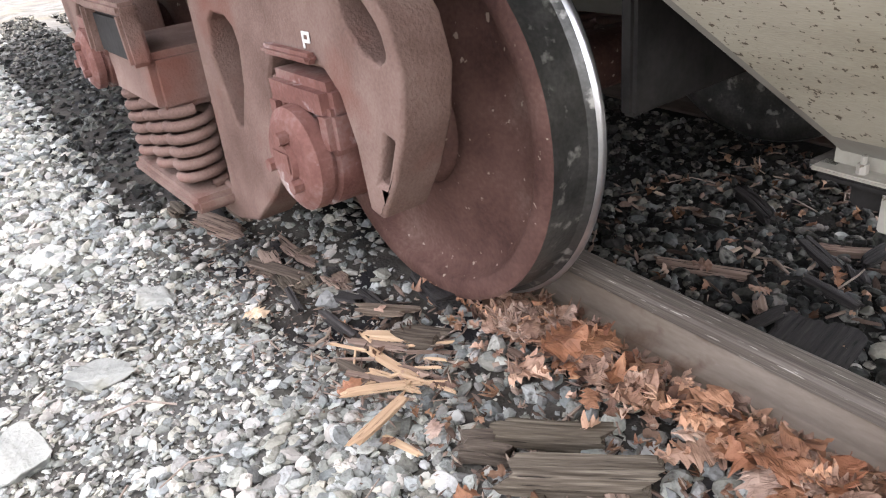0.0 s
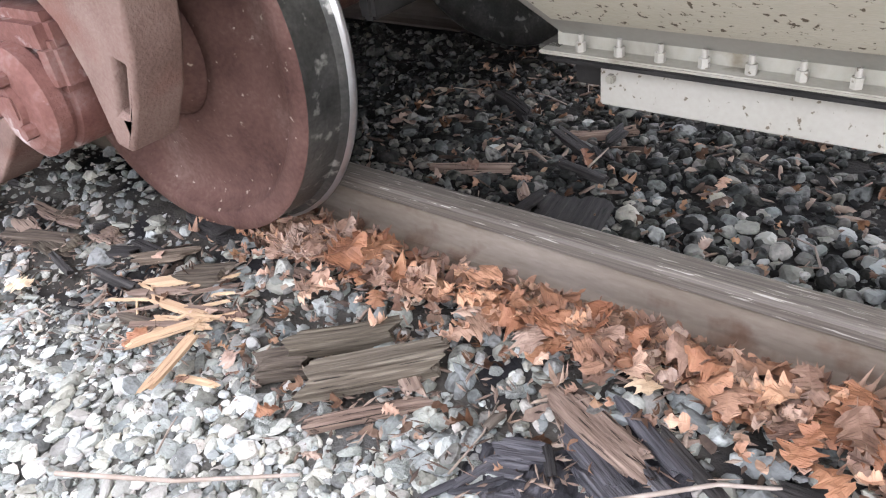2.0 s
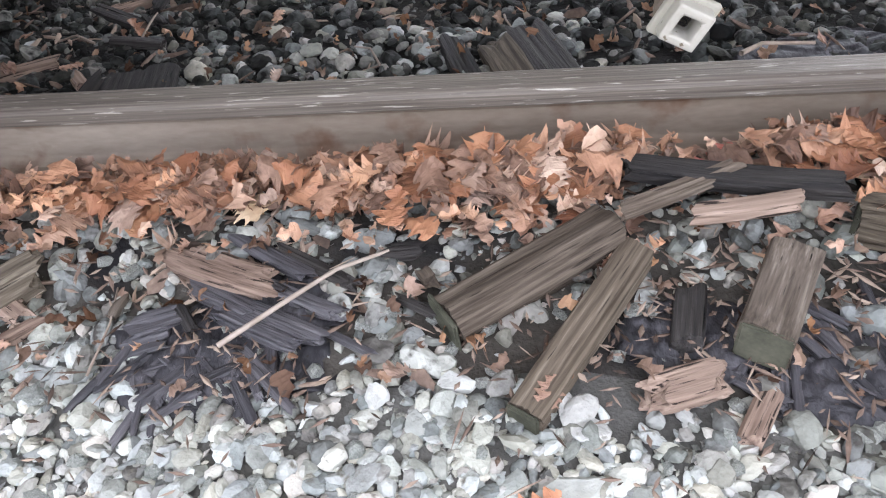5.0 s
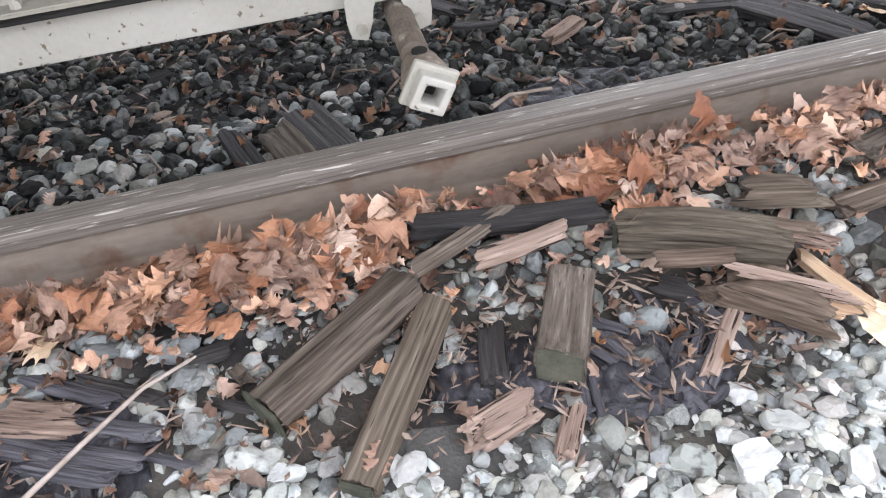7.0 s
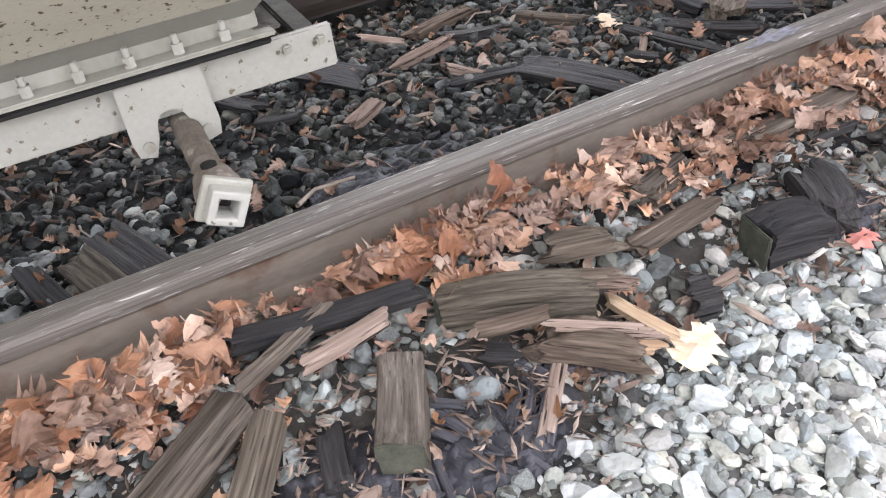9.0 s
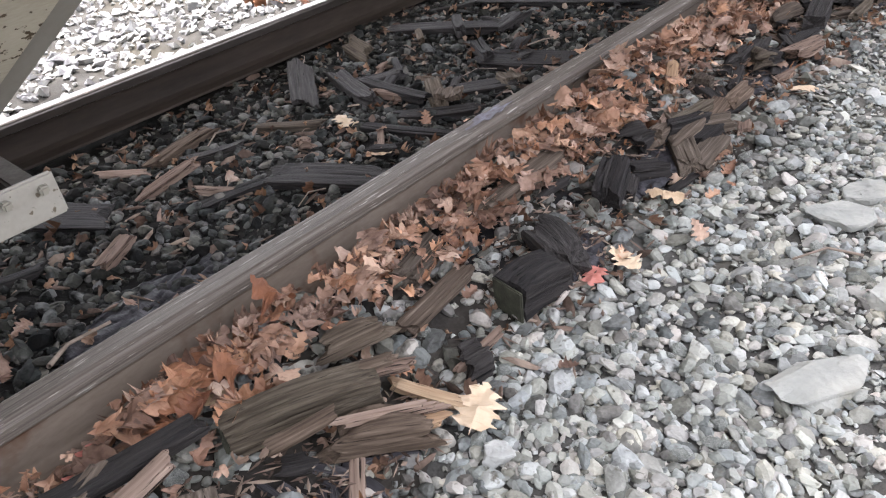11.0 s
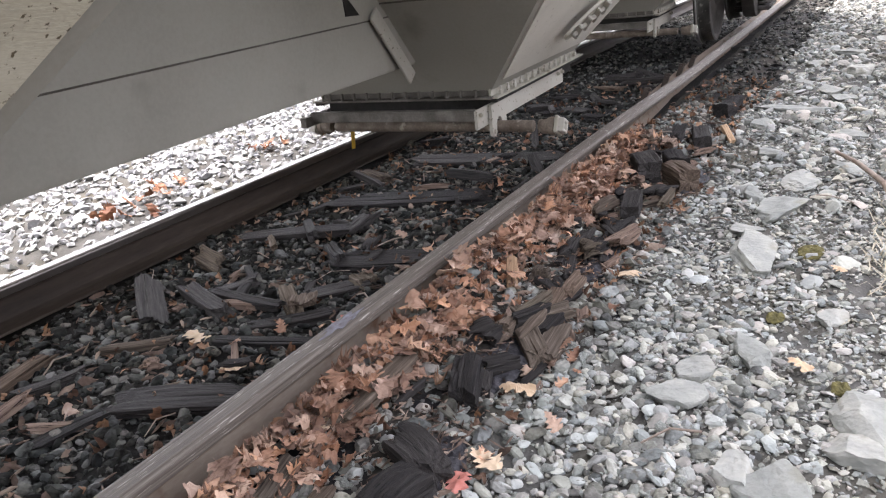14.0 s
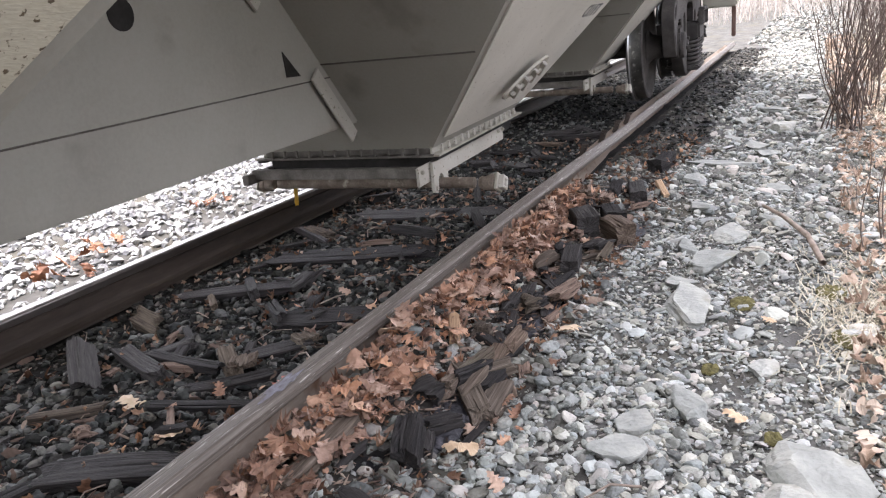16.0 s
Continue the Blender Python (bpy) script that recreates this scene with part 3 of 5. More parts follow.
def gate(x0, x1, bx0, bx1, sx, far_tag=False):
    """Bolted flange, cream bar, bracket, shaft and square socket under a hopper."""
    cx, w = (x0 + x1) / 2, x1 - x0
    for y, s in ((NEAR_Y, -1), (FAR_Y, 1)):
        g = part("gate_flange", block((w + .04, .012, .075), (cx, y + s * .006, Z0 + .016), .004), M_PAINTD, wagon)
        part("ledge", block((w + .08, .055, .009), (cx, y + s * .03, Z0 - .018), .003), M_PAINTD, g)
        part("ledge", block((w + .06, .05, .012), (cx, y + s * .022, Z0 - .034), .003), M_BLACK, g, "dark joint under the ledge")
        part("upper_lip", block((w + .03, .02, .014), (cx, y + s * .012, Z0 + .058), .004), M_PAINTD, g)
        n = int(w / .083)
        for k in range(n):
            x = x0 + .05 + (w - .1) * k / (n - 1)
            b = rod((x, y + s * .034, Z0 - .014), (x, y + s * .034, Z0 + .006), .011, 6)
            rod((x, y + s * .034, Z0 - .014), (x, y + s * .034, Z0 + .022), .006, 8, b)
            part("bolt", b, M_PAINT, g)
    for x, s in ((x0, -1), (x1, 1)):
        g = part("gate_flange", block((.012, FAR_Y - NEAR_Y, .05), (x + s * .006, (NEAR_Y + FAR_Y) / 2, Z0 + .012), .004), M_DIM, wagon)
        part("ledge", block((.055, FAR_Y - NEAR_Y + .06, .009), (x + s * .03, (NEAR_Y + FAR_Y) / 2, Z0 - .018), .003), M_DIM, g)
        for k in range(12):
            y = NEAR_Y + .06 + (FAR_Y - NEAR_Y - .12) * k / 11
            part("bolt", rod((x + s * .034, y, Z0 - .016), (x + s * .034, y, Z0 + .02), .009, 6), M_DIM, g)
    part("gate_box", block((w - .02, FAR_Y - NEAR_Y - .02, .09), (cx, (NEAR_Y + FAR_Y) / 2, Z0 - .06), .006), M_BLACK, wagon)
    # bar in front, with its end lugs
    bar_y, bz = NEAR_Y + .0, Z0 - .092
    bar = part("gate_bar", block((bx1 - bx0, .014, .09), ((bx0 + bx1) / 2, bar_y, bz), .004), M_PAINT, wagon)
    for x in (bx0 + .03, bx1 - .03, bx1 - .10):
        part("lug", block((.018, .02, .018), (x, bar_y - .016, bz + .02), .004), M_PAINTD, bar)
    part("gate_bar", block((bx1 - bx0 + .06, .04, .05), ((bx0 + bx1) / 2, FAR_Y, bz), .004), M_DIM, wagon)
    part("slide_rail", block((.05, FAR_Y - NEAR_Y, .05), (bx0 + .05, (NEAR_Y + FAR_Y) / 2, bz + .015), .006), M_DIM, wagon)
    part("slide_rail", block((.05, FAR_Y - NEAR_Y, .05), (bx1 - .05, (NEAR_Y + FAR_Y) / 2, bz + .015), .006), M_DIM, wagon)
    # bracket plate with a notch for the shaft
    r = .03
    outline = [(-.08, .045), (.08, .045), (.085, -.07), (.08, -.10), (.05, -.108), (.035, -.072)]
    outline += [(r * math.cos(a), -.072 + r * math.sin(a) + .02) for a in np.linspace(0.2, math.pi - .2, 7)]
    outline += [(-.035, -.072), (-.05, -.108), (-.08, -.10), (-.085, -.07)]
    br = part("bracket", plate([outline], .016, pose(sx - .02, bar_y - .028, bz)), M_PAINT, wagon)
    for dx in (-.058, .058):
        part("bolt", rod((sx - .02 + dx, bar_y - .034, bz - .082), (sx - .02 + dx, bar_y - .026, bz - .082), .012, 8), M_PAINTD, br)
    zz = bz - .075
    sh = part("shaft", rod((sx, 1.0, zz), (sx, -.13, zz), .027, 20), M_SHAFT, wagon, smooth=False)
    for tip, s in ((-.13, -1), (1.0, 1)):
        k = part("capstan", lathe([(0, 0), (.028, 0), (.036, .02 * s), (.038, .05 * s), (.042, .055 * s), (.042, .075 * s), (.038, .08 * s), (.0, .08 * s)], 24), M_SHAFT, sh, "rusty cream capstan with a square drive hole", m=pose(sx, tip + .03 * s, zz))
        part("collar", rod((0, .03 * s, -.039), (0, .03 * s, .039), .014, 12), M_BLACK, k)
        sq = .032
        outer = [(-sq, -sq), (sq, -sq), (sq, sq), (-sq, sq)]
        inner = [(x * .52, z * .52) for x, z in outer]
        sk = part("socket", plate([outer, inner], .05, pose(0, .078 * s if s > 0 else .078 * s - .05, 0, 0, 28, 0)), M_PAINT, k, "cream square socket with worn edges")
        bevelled(sk, .005, 2)
        wide = [(x * 1.3, z * 1.3) for x, z in outer]
        bevelled(part("socket_collar", plate([wide, inner], .016, pose(0, .084 * s if s > 0 else .084 * s - .016, 0, 0, 28, 0)), M_PAINTD, k, "worn cream collar round the socket"), .005, 2)
        part("socket_core", block((sq * 1.04, .01, sq * 1.04), (0, .075 * s, 0), 0, (0, 28, 0)), M_BLACK, k)
    return bar


BENT = ("hopper", "side_sheet", "gate_flange", "gate_box", "gate_bar", "slide_rail", "bracket", "shaft", "weld_seam")


def first_end(o):
    return min(v.co.x for v in o.data.vertices)


HOPPERS = ((-1.78, -0.46, .58, .85), (2.42, 3.62, .85, .5), (5.75, 6.5, .75, .1))
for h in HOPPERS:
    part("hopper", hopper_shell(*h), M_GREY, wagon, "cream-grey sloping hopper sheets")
gate(-1.78, -0.46, -1.70, -0.30, -0.63)
gate(2.42, 3.62, 2.24, 3.42, 2.46)
gate(5.75, 6.5, 5.55, 6.45, 5.80)
for x0, x1, left, right in HOPPERS:
    # corner seams and a weld across the end sheet
    part("weld_seam", rod((x0 - left * .46, -.36, .96), (x0 - left * .46, 1.43, .96), .0045, 6), M_DIM, wagon)
    # near side sheet, a lighter skin over the hopper
    bm = bmesh.new()
    q = [(x0 + .004, NEAR_Y - .003, Z0 + .06), (x1 - .004, NEAR_Y - .003, Z0 + .06), (x1 + right * 1.1, SIDE_Y - .0, Z0 + 1.16), (x0 - left * 1.1, SIDE_Y - .0, Z0 + 1.16)]
    vs = [bm.verts.new((x, y - .068, z)) for x, y, z in q]
    f = bm.faces.new(vs)
    r = bmesh.ops.extrude_face_region(bm, geom=[f])
    bmesh.ops.translate(bm, vec=(0, .006, .006), verts=[v for v in r["geom"] if isinstance(v, bmesh.types.BMVert)])
    part("side_sheet", bm, M_SHEET if x0 < 0 else M_CLEAN, wagon, "cream-painted side sheet streaked with dirt")
# the first hopper is bent back at the truck's end
BEND = Matrix.Translation((-.30, .06, 0)) @ pose(0, 0, 0, 0, 0, -3.4) @ Matrix.Translation((.30, -.06, 0))
for ob in [o for o in wagon.children if o.name.split(".")[0] in BENT and first_end(o) < -.2]:
    ob.matrix_basis = BEND @ ob.matrix_basis
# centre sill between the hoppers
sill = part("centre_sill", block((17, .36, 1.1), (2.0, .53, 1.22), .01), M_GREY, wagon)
part("weld_seam", rod((-4, .348, .90), (6, .348, .90), .003, 6), M_DIM, sill)
for p, q, wd in (((1.93, .325, .93), (2.18, .325, .62), .07), ((1.50, .335, 1.36), (1.645, .335, 1.205), .05)):
    p, q = Vector(p), Vector(q)
    m = Matrix.Translation((p + q) / 2) @ (q - p).to_track_quat("Z", "Y").to_matrix().to_4x4()
    bm = block((.012, wd, (q - p).length), (0, 0, 0), .003)
    bmesh.ops.transform(bm, matrix=m, verts=bm.verts)
    part("gusset", bm, M_PAINT, wagon, "cream-painted stiffener rib")
# Flat black plates on the sill stand in for the openings' shade.
ring = [(.05 * math.cos(q), .05 * math.sin(q)) for q in np.linspace(0, 2 * math.pi, 24, endpoint=False)]
part("drain_hole", plate([ring], .004, pose(1.0, .346, 1.21)), M_BLACK, sill, "round dark opening in the sill plate")
part("notch", plate([[(-.035, .05), (-.03, -.05), (.065, -.055)]], .004, pose(1.80, .346, .985)), M_BLACK, sill, "dark notch at the sill plate's end")
# Dark plates added to block skylight above the trucks.
part("underframe", block((7.0, 2.9, .05), (-5.2, .53, 1.32), .01), M_BLACK, wagon, "added dark plate that shades the truck")
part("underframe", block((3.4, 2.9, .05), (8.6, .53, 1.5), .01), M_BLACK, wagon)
# Added black plate covers the bright gap, standing in for deep shade.
part("transom", block((.04, 1.9, .80), (-2.12, .85, .98), .01), M_BLACK, wagon, "added black plate hiding the bright gap behind the wheel")
# Body out of view, stretched past the wagon's ends to shade the ground.
part("body", block((19.0, 3.08, 2.2), (.6, .54, 3.3), .03), M_PAINT, wagon)
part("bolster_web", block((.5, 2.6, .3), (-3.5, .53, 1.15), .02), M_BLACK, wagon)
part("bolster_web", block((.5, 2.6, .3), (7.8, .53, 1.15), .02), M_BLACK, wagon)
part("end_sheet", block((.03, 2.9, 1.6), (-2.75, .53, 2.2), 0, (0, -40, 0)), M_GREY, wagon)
# hatch plate on the second hopper's side sheet
ell = [(.19 * math.cos(q), .075 * math.sin(q)) for q in np.linspace(0, 2 * math.pi, 24, endpoint=False)]
hm = Matrix.Translation((2.97, -.262, .755)) @ pose(0, 0, 0, 44, 0, 0) @ pose(0, 0, 0, 0, -35, 0)
hp = part("hatch_plate", plate([ell], .014, hm), M_PAINTD, wagon, "oval ribbed plate bolted on the sheet")
for k in range(4):
    bm = block((.022, .03, .10), (-.11 + .073 * k, -.012, 0), .004)
    bmesh.ops.transform(bm, matrix=hm, verts=bm.verts)
    part("rib", bm, M_PAINT, hp)
bm = block((.30, .02, .02), (0, -.012, 0), .004)
bmesh.ops.transform(bm, matrix=hm, verts=bm.verts)
part("rib", bm, M_PAINT, hp)
txt = bpy.data.curves.new("lettering", "FONT")
txt.body, txt.size, txt.extrude = "CU FT", .10, .001
to = new("lettering", txt)
to.data.materials.append(M_TEXT)
to.parent = wagon
to.matrix_basis = pose(2.75, -.605, 1.03, 134, 0, 0)
# yellow tag on a wire
tag = thing("tag", "yellow tag wired to the gate beside the second rail", "tag", at=SKEW)
part("label_strip", block((.035, .003, .15), (2.56, .98, .26), .002, (0, 8, 0)), M_YELLOW, tag)
part("wire", rod((2.5, 1.0, .36), (2.56, .98, .33), .003, 6), M_PAINTD, tag)


# ---- trucks ----
def coil(radius, height, turns_, wire):
    """A coil spring standing on z = 0."""
    n, sides = turns_ * 20, 8
    v, f = [], []
    for k in range(n + 1):
        a = 2 * math.pi * k / 20
        c, s = math.cos(a), math.sin(a)
        for j in range(sides):
            b = 2 * math.pi * j / sides
            rr = radius + wire * math.cos(b)
            v.append((rr * c, rr * s, height * k / n + wire * math.sin(b)))
    for k in range(n):
        for j in range(sides):
            i = (j + 1) % sides
            f.append((k * sides + j, k * sides + i, (k + 1) * sides + i, (k + 1) * sides + j))
    return np.array(v), np.array(f)


SPRING = mesh_of("spring", *coil(.066, .24, 6, .0165), M_CAST, True)
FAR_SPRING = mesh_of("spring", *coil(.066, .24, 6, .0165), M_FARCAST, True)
R = 0.474
WHEEL_RIM = [(.16, .03), (.165, .012), (.20, .02), (.30, .05), (.385, .052), (.41, .03), (.418, .006), (.425, 0), (.466, 0), (.474, .006), (R, .02), (R + .002, .085), (R + .006, .10),
             (R + .02, .112), (R + .027, .122), (R + .025, .134), (R + .01, .142), (.42, .142), (.40, .12), (.30, .11), (.18, .10), (.15, .10)]


def wheel(parent, x, y, z, face, rust):
    """A one-piece wheel; face = 1: its outer side looks to -y."""
    m = pose(x, y, z) if face > 0 else pose(x, y, z, 0, 0, 180)
    w = part("wheel", lathe(WHEEL_RIM[:10], 72), rust, parent, "rust-red wheel plate", True, m)
    part("tread", lathe(WHEEL_RIM[9:13], 72), M_TREAD, w, "blackened worn tread", True)
    part("flange", lathe(WHEEL_RIM[12:], 72), M_TREAD, w, "dark flange", True)
    # Bright steel ring puts the flange's highlight into the shape.
    part("flange_edge", lathe([(R + .021, .1115), (R + .0275, .117), (R + .0305, .123), (R + .0285, .128)], 72), M_SHINE, w, "bright ring for the worn flange edge's highlight", True)
    part("hub", lathe([(.085, -.12), (.105, -.115), (.115, -.03), (.15, .0), (.17, .03), (.16, .05)], 40), rust, w, "", True)
    return w


def truck(cx, mat_m, label, cast=M_CAST, rust=M_RUST, capm=M_CAP):
    """A three-piece freight truck centred on x = cx, in wagon coordinates."""
    t = thing("wheel_truck", label, "wheel truck", "wheel trucks of the wagon", at=mat_m)
    zc = .540
    for dx in (-.90, .90):
        x = cx + dx
        wheel(t, x, -.31, zc, 1, rust)
        wheel(t, x, 1.37, zc, -1, rust)
        part("axle", rod((x, -.64, zc), (x, 1.7, zc), .085, 24), rust, t)
        for y, s in ((-.66, -1), (1.72, 1)):
            cap = part("bearing", lathe([(0, 0), (.045, 0), (.05, .012), (.095, .016), (.118, .03), (.12, .06), (.108, .064), (.108, .075), (.122, .08), (.124, .2), (.1, .21)], 36), capm, t, "red-brown bearing with dusty end cap", False, pose(x, y, zc) if s < 0 else pose(x, y, zc, 0, 0, 180))
            for k in range(3):
                a = radians(75 + 120 * k)
                part("cap_bolt", rod((.062 * math.cos(a), .02, .062 * math.sin(a)), (.062 * math.cos(a), -.010, .062 * math.sin(a)), .016, 6), capm, cap)
            part("lock_plate", block((.075, .004, .05), (0, -.001, .005), .002), capm, cap)
            oy = y + .13 if s < 0 else y - .13
            ad = part("adapter", shaken(block((.27, .14, .085), (x, oy, zc + .135), .02), .006, 9), capm, t)
            part("lug", block((.06, .15, .1), (x - .115, oy, zc + .075), .015), capm, ad)
            part("lug", block((.06, .15, .1), (x + .115, oy, zc + .075), .015), capm, ad)
    half = [(.30, -.35), (.45, -.31), (.60, -.20), (.68, -.13), (.735, .0), (.745, .15), (.785, .205), (1.02, .205), (1.07, .16), (1.105, .06), (1.12, -.075), (1.165, -.085), (1.235, .02), (1.285, .13), (1.305, .23), (1.28, .32), (1.22, .385), (1.12, .435), (.85, .485), (.4, .50)]
    outline = half + [(-x, z) for x, z in half[::-1]]
    tri = [(.60, .21), (.585, .25), (.55, .272), (.47, .275), (.43, .25), (.405, .17), (.455, .0), (.475, -.02), (.505, -.015), (.57, .10)]
    slot = [(1.172, .0), (1.20, .0), (1.246, .10), (1.22, .108)]
    arc = [(1.185 + .085 * math.cos(q) * .77 + .042 * math.sin(q) * .64, .305 - .085 * math.cos(q) * .64 + .042 * math.sin(q) * .77) for q in np.linspace(0, 2 * math.pi, 16, endpoint=False)]
    window = [(-.29, -.24), (.29, -.24), (.31, .30), (.22, .36), (-.22, .36), (-.31, .30)]
    mirror = lambda l: [(-x, z) for x, z in l]
    for y0 in (-.585, 1.525):
        sf = part("side_frame", plate([outline, window, tri, mirror(tri), slot, mirror(slot), arc, mirror(arc)], .115, pose(cx, y0, zc)), cast, t, "dusty brown cast-steel side frame")
        bevelled(sf, .011, 3)
        s = -1 if y0 < 0 else 1
        ya = y0 - .02 if s < 0 else y0 + .135
        for dx in (-1, 1):
            part("pedestal_roof", block((.22, .03, .022), (cx + dx * .9, ya + .008, zc + .228), .008), capm, sf, "rust-red ridge over the bearing")
        part("spring_seat", block((.60, .34, .05), (cx, y0 + .05, zc - .275), .015), cast, sf)
        for i in range(3):
            for j in range(2):
                sp = part("spring", SPRING if cast is M_CAST else FAR_SPRING, cast, t, m=pose(cx - .215 + .19 * i, y0 - .03 + .16 * j, zc - .245))
    bo = part("bolster", shaken(block((.44, 2.46, .17), (cx, .53, zc + .08), .02), .006, 5), cast, t, "cast bolster end with an open pocket")
    # Black block stands in for the shade inside the open pocket.
    part("bolster_pocket", block((.34, .03, .13), (cx, -.705, zc + .2), .01), M_BLACK, bo)
    part("bolster_rim", block((.44, .06, .035), (cx, -.715, zc + .29), .01), cast, bo)
    part("bolster_rim", block((.035, .06, .15), (cx - .2, -.715, zc + .21), .01, (0, 8, 0)), cast, bo)
    part("bolster_rim", block((.035, .06, .15), (cx + .2, -.715, zc + .21), .01, (0, -8, 0)), cast, bo)
    return t


near_truck = truck(-3.5, SKEW, "rust-brown freight wheel truck, off the rail and sunk into ballast")
far_truck = truck(7.62, SKEW @ pose(0, 0, .06), "dark grey freight wheel truck standing on the rolled-over rail", M_FARCAST, M_FARCAST, M_FARCAST)
# white stencil marks on the side frame
for k, (dx, dz, w, h) in enumerate(((0, 0, .006, .034), (.012, .014, .018, .006), (.012, -.002, .018, .006), (.024, .006, .006, .022))):
    part("stencil_mark", block((w, .002, h), (-2.535 + dx, -.588, .80 + dz), 0), M_CHALK, near_truck, "white stencilled bar")
# coupler at the far end
cp = thing("coupler_step", "grey steel end step and coupler hanging at the wagon's end", "wagon step", at=SKEW)
part("step", block((.3, .4, .35), (9.6, -.75, 1.0), .02), M_PAINTD, cp)
part("hanger", block((.05, .05, .6), (9.75, -.9, .75), .01), M_CAST, cp)


# ---- timber ----
def timber_mesh(name, length, w, h, mat, rough=.25, jag=.25, seed=0, round_=0.0):
    """A split, grooved length of wood along x, lying on z = 0."""
    g = np.random.default_rng(seed)
    n, rings = (44 if max(w, h) > .04 else 16), max(7, int(length / .022))
    ang = np.linspace(0, 2 * np.pi, n, endpoint=False) + .13
    c, s = np.cos(ang), np.sin(ang)
    k = (1 - round_) / np.maximum(np.abs(c), np.abs(s)) + round_
    worn = min(1, .2 + 3 * round_)
    k *= 1 + worn * (.10 * np.sin(2 * ang + g.uniform(0, 6)) + .07 * np.sin(5 * ang + g.uniform(0, 6)))
    deep = np.where(g.uniform(0, 1, n) > .90, g.uniform(.3, 1, n), 0)
    fine = g.uniform(0, .014, n)
    ends = jag * min(w, .12) * (.55 * (1 + np.sin(ang + g.uniform(0, 6, (2, 1)))) + .35 * (1 + np.sin(3 * ang + g.uniform(0, 6, (2, 1)))) + .35 * g.uniform(0, 1, (2, n)) ** 4)
    ends = np.minimum(ends, length * .35)
    v, drift = [], np.zeros(n)
    bend = g.normal(0, .12) * h
    for r in range(rings):
        u = r / (rings - 1)
        drift = drift * .85 + g.normal(0, .009, n) + .02 * np.sin(3 * ang + 9 * u + seed) * np.sin(17 * u + seed)
        drift = (drift + np.roll(drift, 1) + np.roll(drift, -1)) / 3 + g.normal(0, .006, n)
        crack = deep * (1.3 * rough) * (.45 + .55 * np.sin(5 * u + 9 * deep + seed))
        wob = 1 - np.clip(crack, 0, .6) - fine + drift
        x = ends[0] + (length - ends[0] - ends[1]) * u - length / 2
        taper = 1 - .12 * jag * (abs(2 * u - 1) ** 8)
        v.append(np.stack([x, w / 2 * c * k * wob * taper, h / 2 + bend * (1 - (2 * u - 1) ** 2) + h / 2 * s * k * wob * taper], -1))
    v = np.concatenate(v)
    tail = len(v)
    v = np.concatenate([v, [[-length / 2 + ends[0].mean() + .004, 0, h / 2], [length / 2 - ends[1].mean() - .004, 0, h / 2]]])
    R_, J_ = np.meshgrid(np.arange(rings - 1), np.arange(n), indexing="ij")
    i_ = (J_ + 1) % n
    f = [tuple(q) for q in np.stack([R_ * n + J_, R_ * n + i_, (R_ + 1) * n + i_, (R_ + 1) * n + J_], -1).reshape(-1, 4)]
    for j in range(n):
        i = (j + 1) % n
        f += [(tail, i, j), (tail + 1, (rings - 1) * n + j, (rings - 1) * n + i)]
    return mesh_of(name, v, f, mat)


SEED = [0]


def gh(x, y):
    return float(ground_height(np.array([x]), np.array([y]))[0])


def timber(name, label, category, p, q, w, h, mat, lift=0.0, tip=0.0, roll=0.0, rough=.3, jag=.4, round_=.07, group=""):
    """A length of wood from p to q on the ground; tip: degrees by which q's end is raised."""
    SEED[0] += 1
    (x0, y0), (x1, y1) = p, q
    L = math.hypot(x1 - x0, y1 - y0)
    ob = thing(name, label, category, group, data=timber_mesh(name, L, w, h, mat, rough, jag, SEED[0], round_))
    cx, cy = (x0 + x1) / 2, (y0 + y1) / 2
    ob.matrix_world = pose(cx, cy, gh(cx, cy) + lift - .004, roll, -tip, math.degrees(math.atan2(y1 - y0, x1 - x0)))
    return ob


def sawn(ob, w, h):
    """Gives a timber a flat, mossy sawn face at its first end."""
    x = min(v.co.x for v in ob.data.vertices)
    part("end_face", shaken(block((.008, w * .94, h * .92), (x + .003, 0, h / 2), .003), .002, 60), M_END, ob, "mossy dark sawn end")
    return ob


SL = "sleeper fragments beside the rail"
log = lambda *a, **k: timber("tie_fragment", *a, **k)
sawn(log("cracked grey railway sleeper stub half sunk in ballast", "wood", (-1.02, -.505), (-.74, -.315), .088, .08, M_WOOD, lift=.0, tip=4, group=SL, jag=.1, round_=.3, rough=.10), 0.088, 0.08)
sawn(log("long weathered grey plank lying on ballast", "wood", (-.90, -.67), (-.705, -.365), .056, .045, M_WOOD, lift=.025, tip=5, group=SL, round_=.04, jag=.15, rough=.10), 0.056, 0.045)
sawn(log("mossy square-cut sleeper block with a greenish end", "wood", (-.555, -.56), (-.47, -.39), .08, .085, M_WOOD, lift=.015, tip=2, group=SL, jag=.08, round_=.05, rough=.10), 0.08, 0.085)
sawn(log("broad grey log with a sawn end", "wood", (-.36, -.31), (-.085, -.445), .075, .065, M_WOOD, lift=.022, group=SL, jag=.1, round_=.04, rough=.10), 0.075, 0.065)
log("grey-brown log splitting into pale fibres", "wood", (-.265, -.44), (-.075, -.60), .075, .06, M_WOOD, lift=.03, tip=-3, group=SL, jag=.7, round_=.08, rough=.10)
log("pale split end of a log", "wood", (-.15, -.545), (-.06, -.615), .03, .02, M_FRESH, lift=.07, tip=-6, group=SL, jag=.9)
log("grey curled bark strip", "wood", (-.36, -.44), (-.2, -.46), .035, .02, M_WOOD, lift=.10, tip=-8, group=SL, jag=.5)
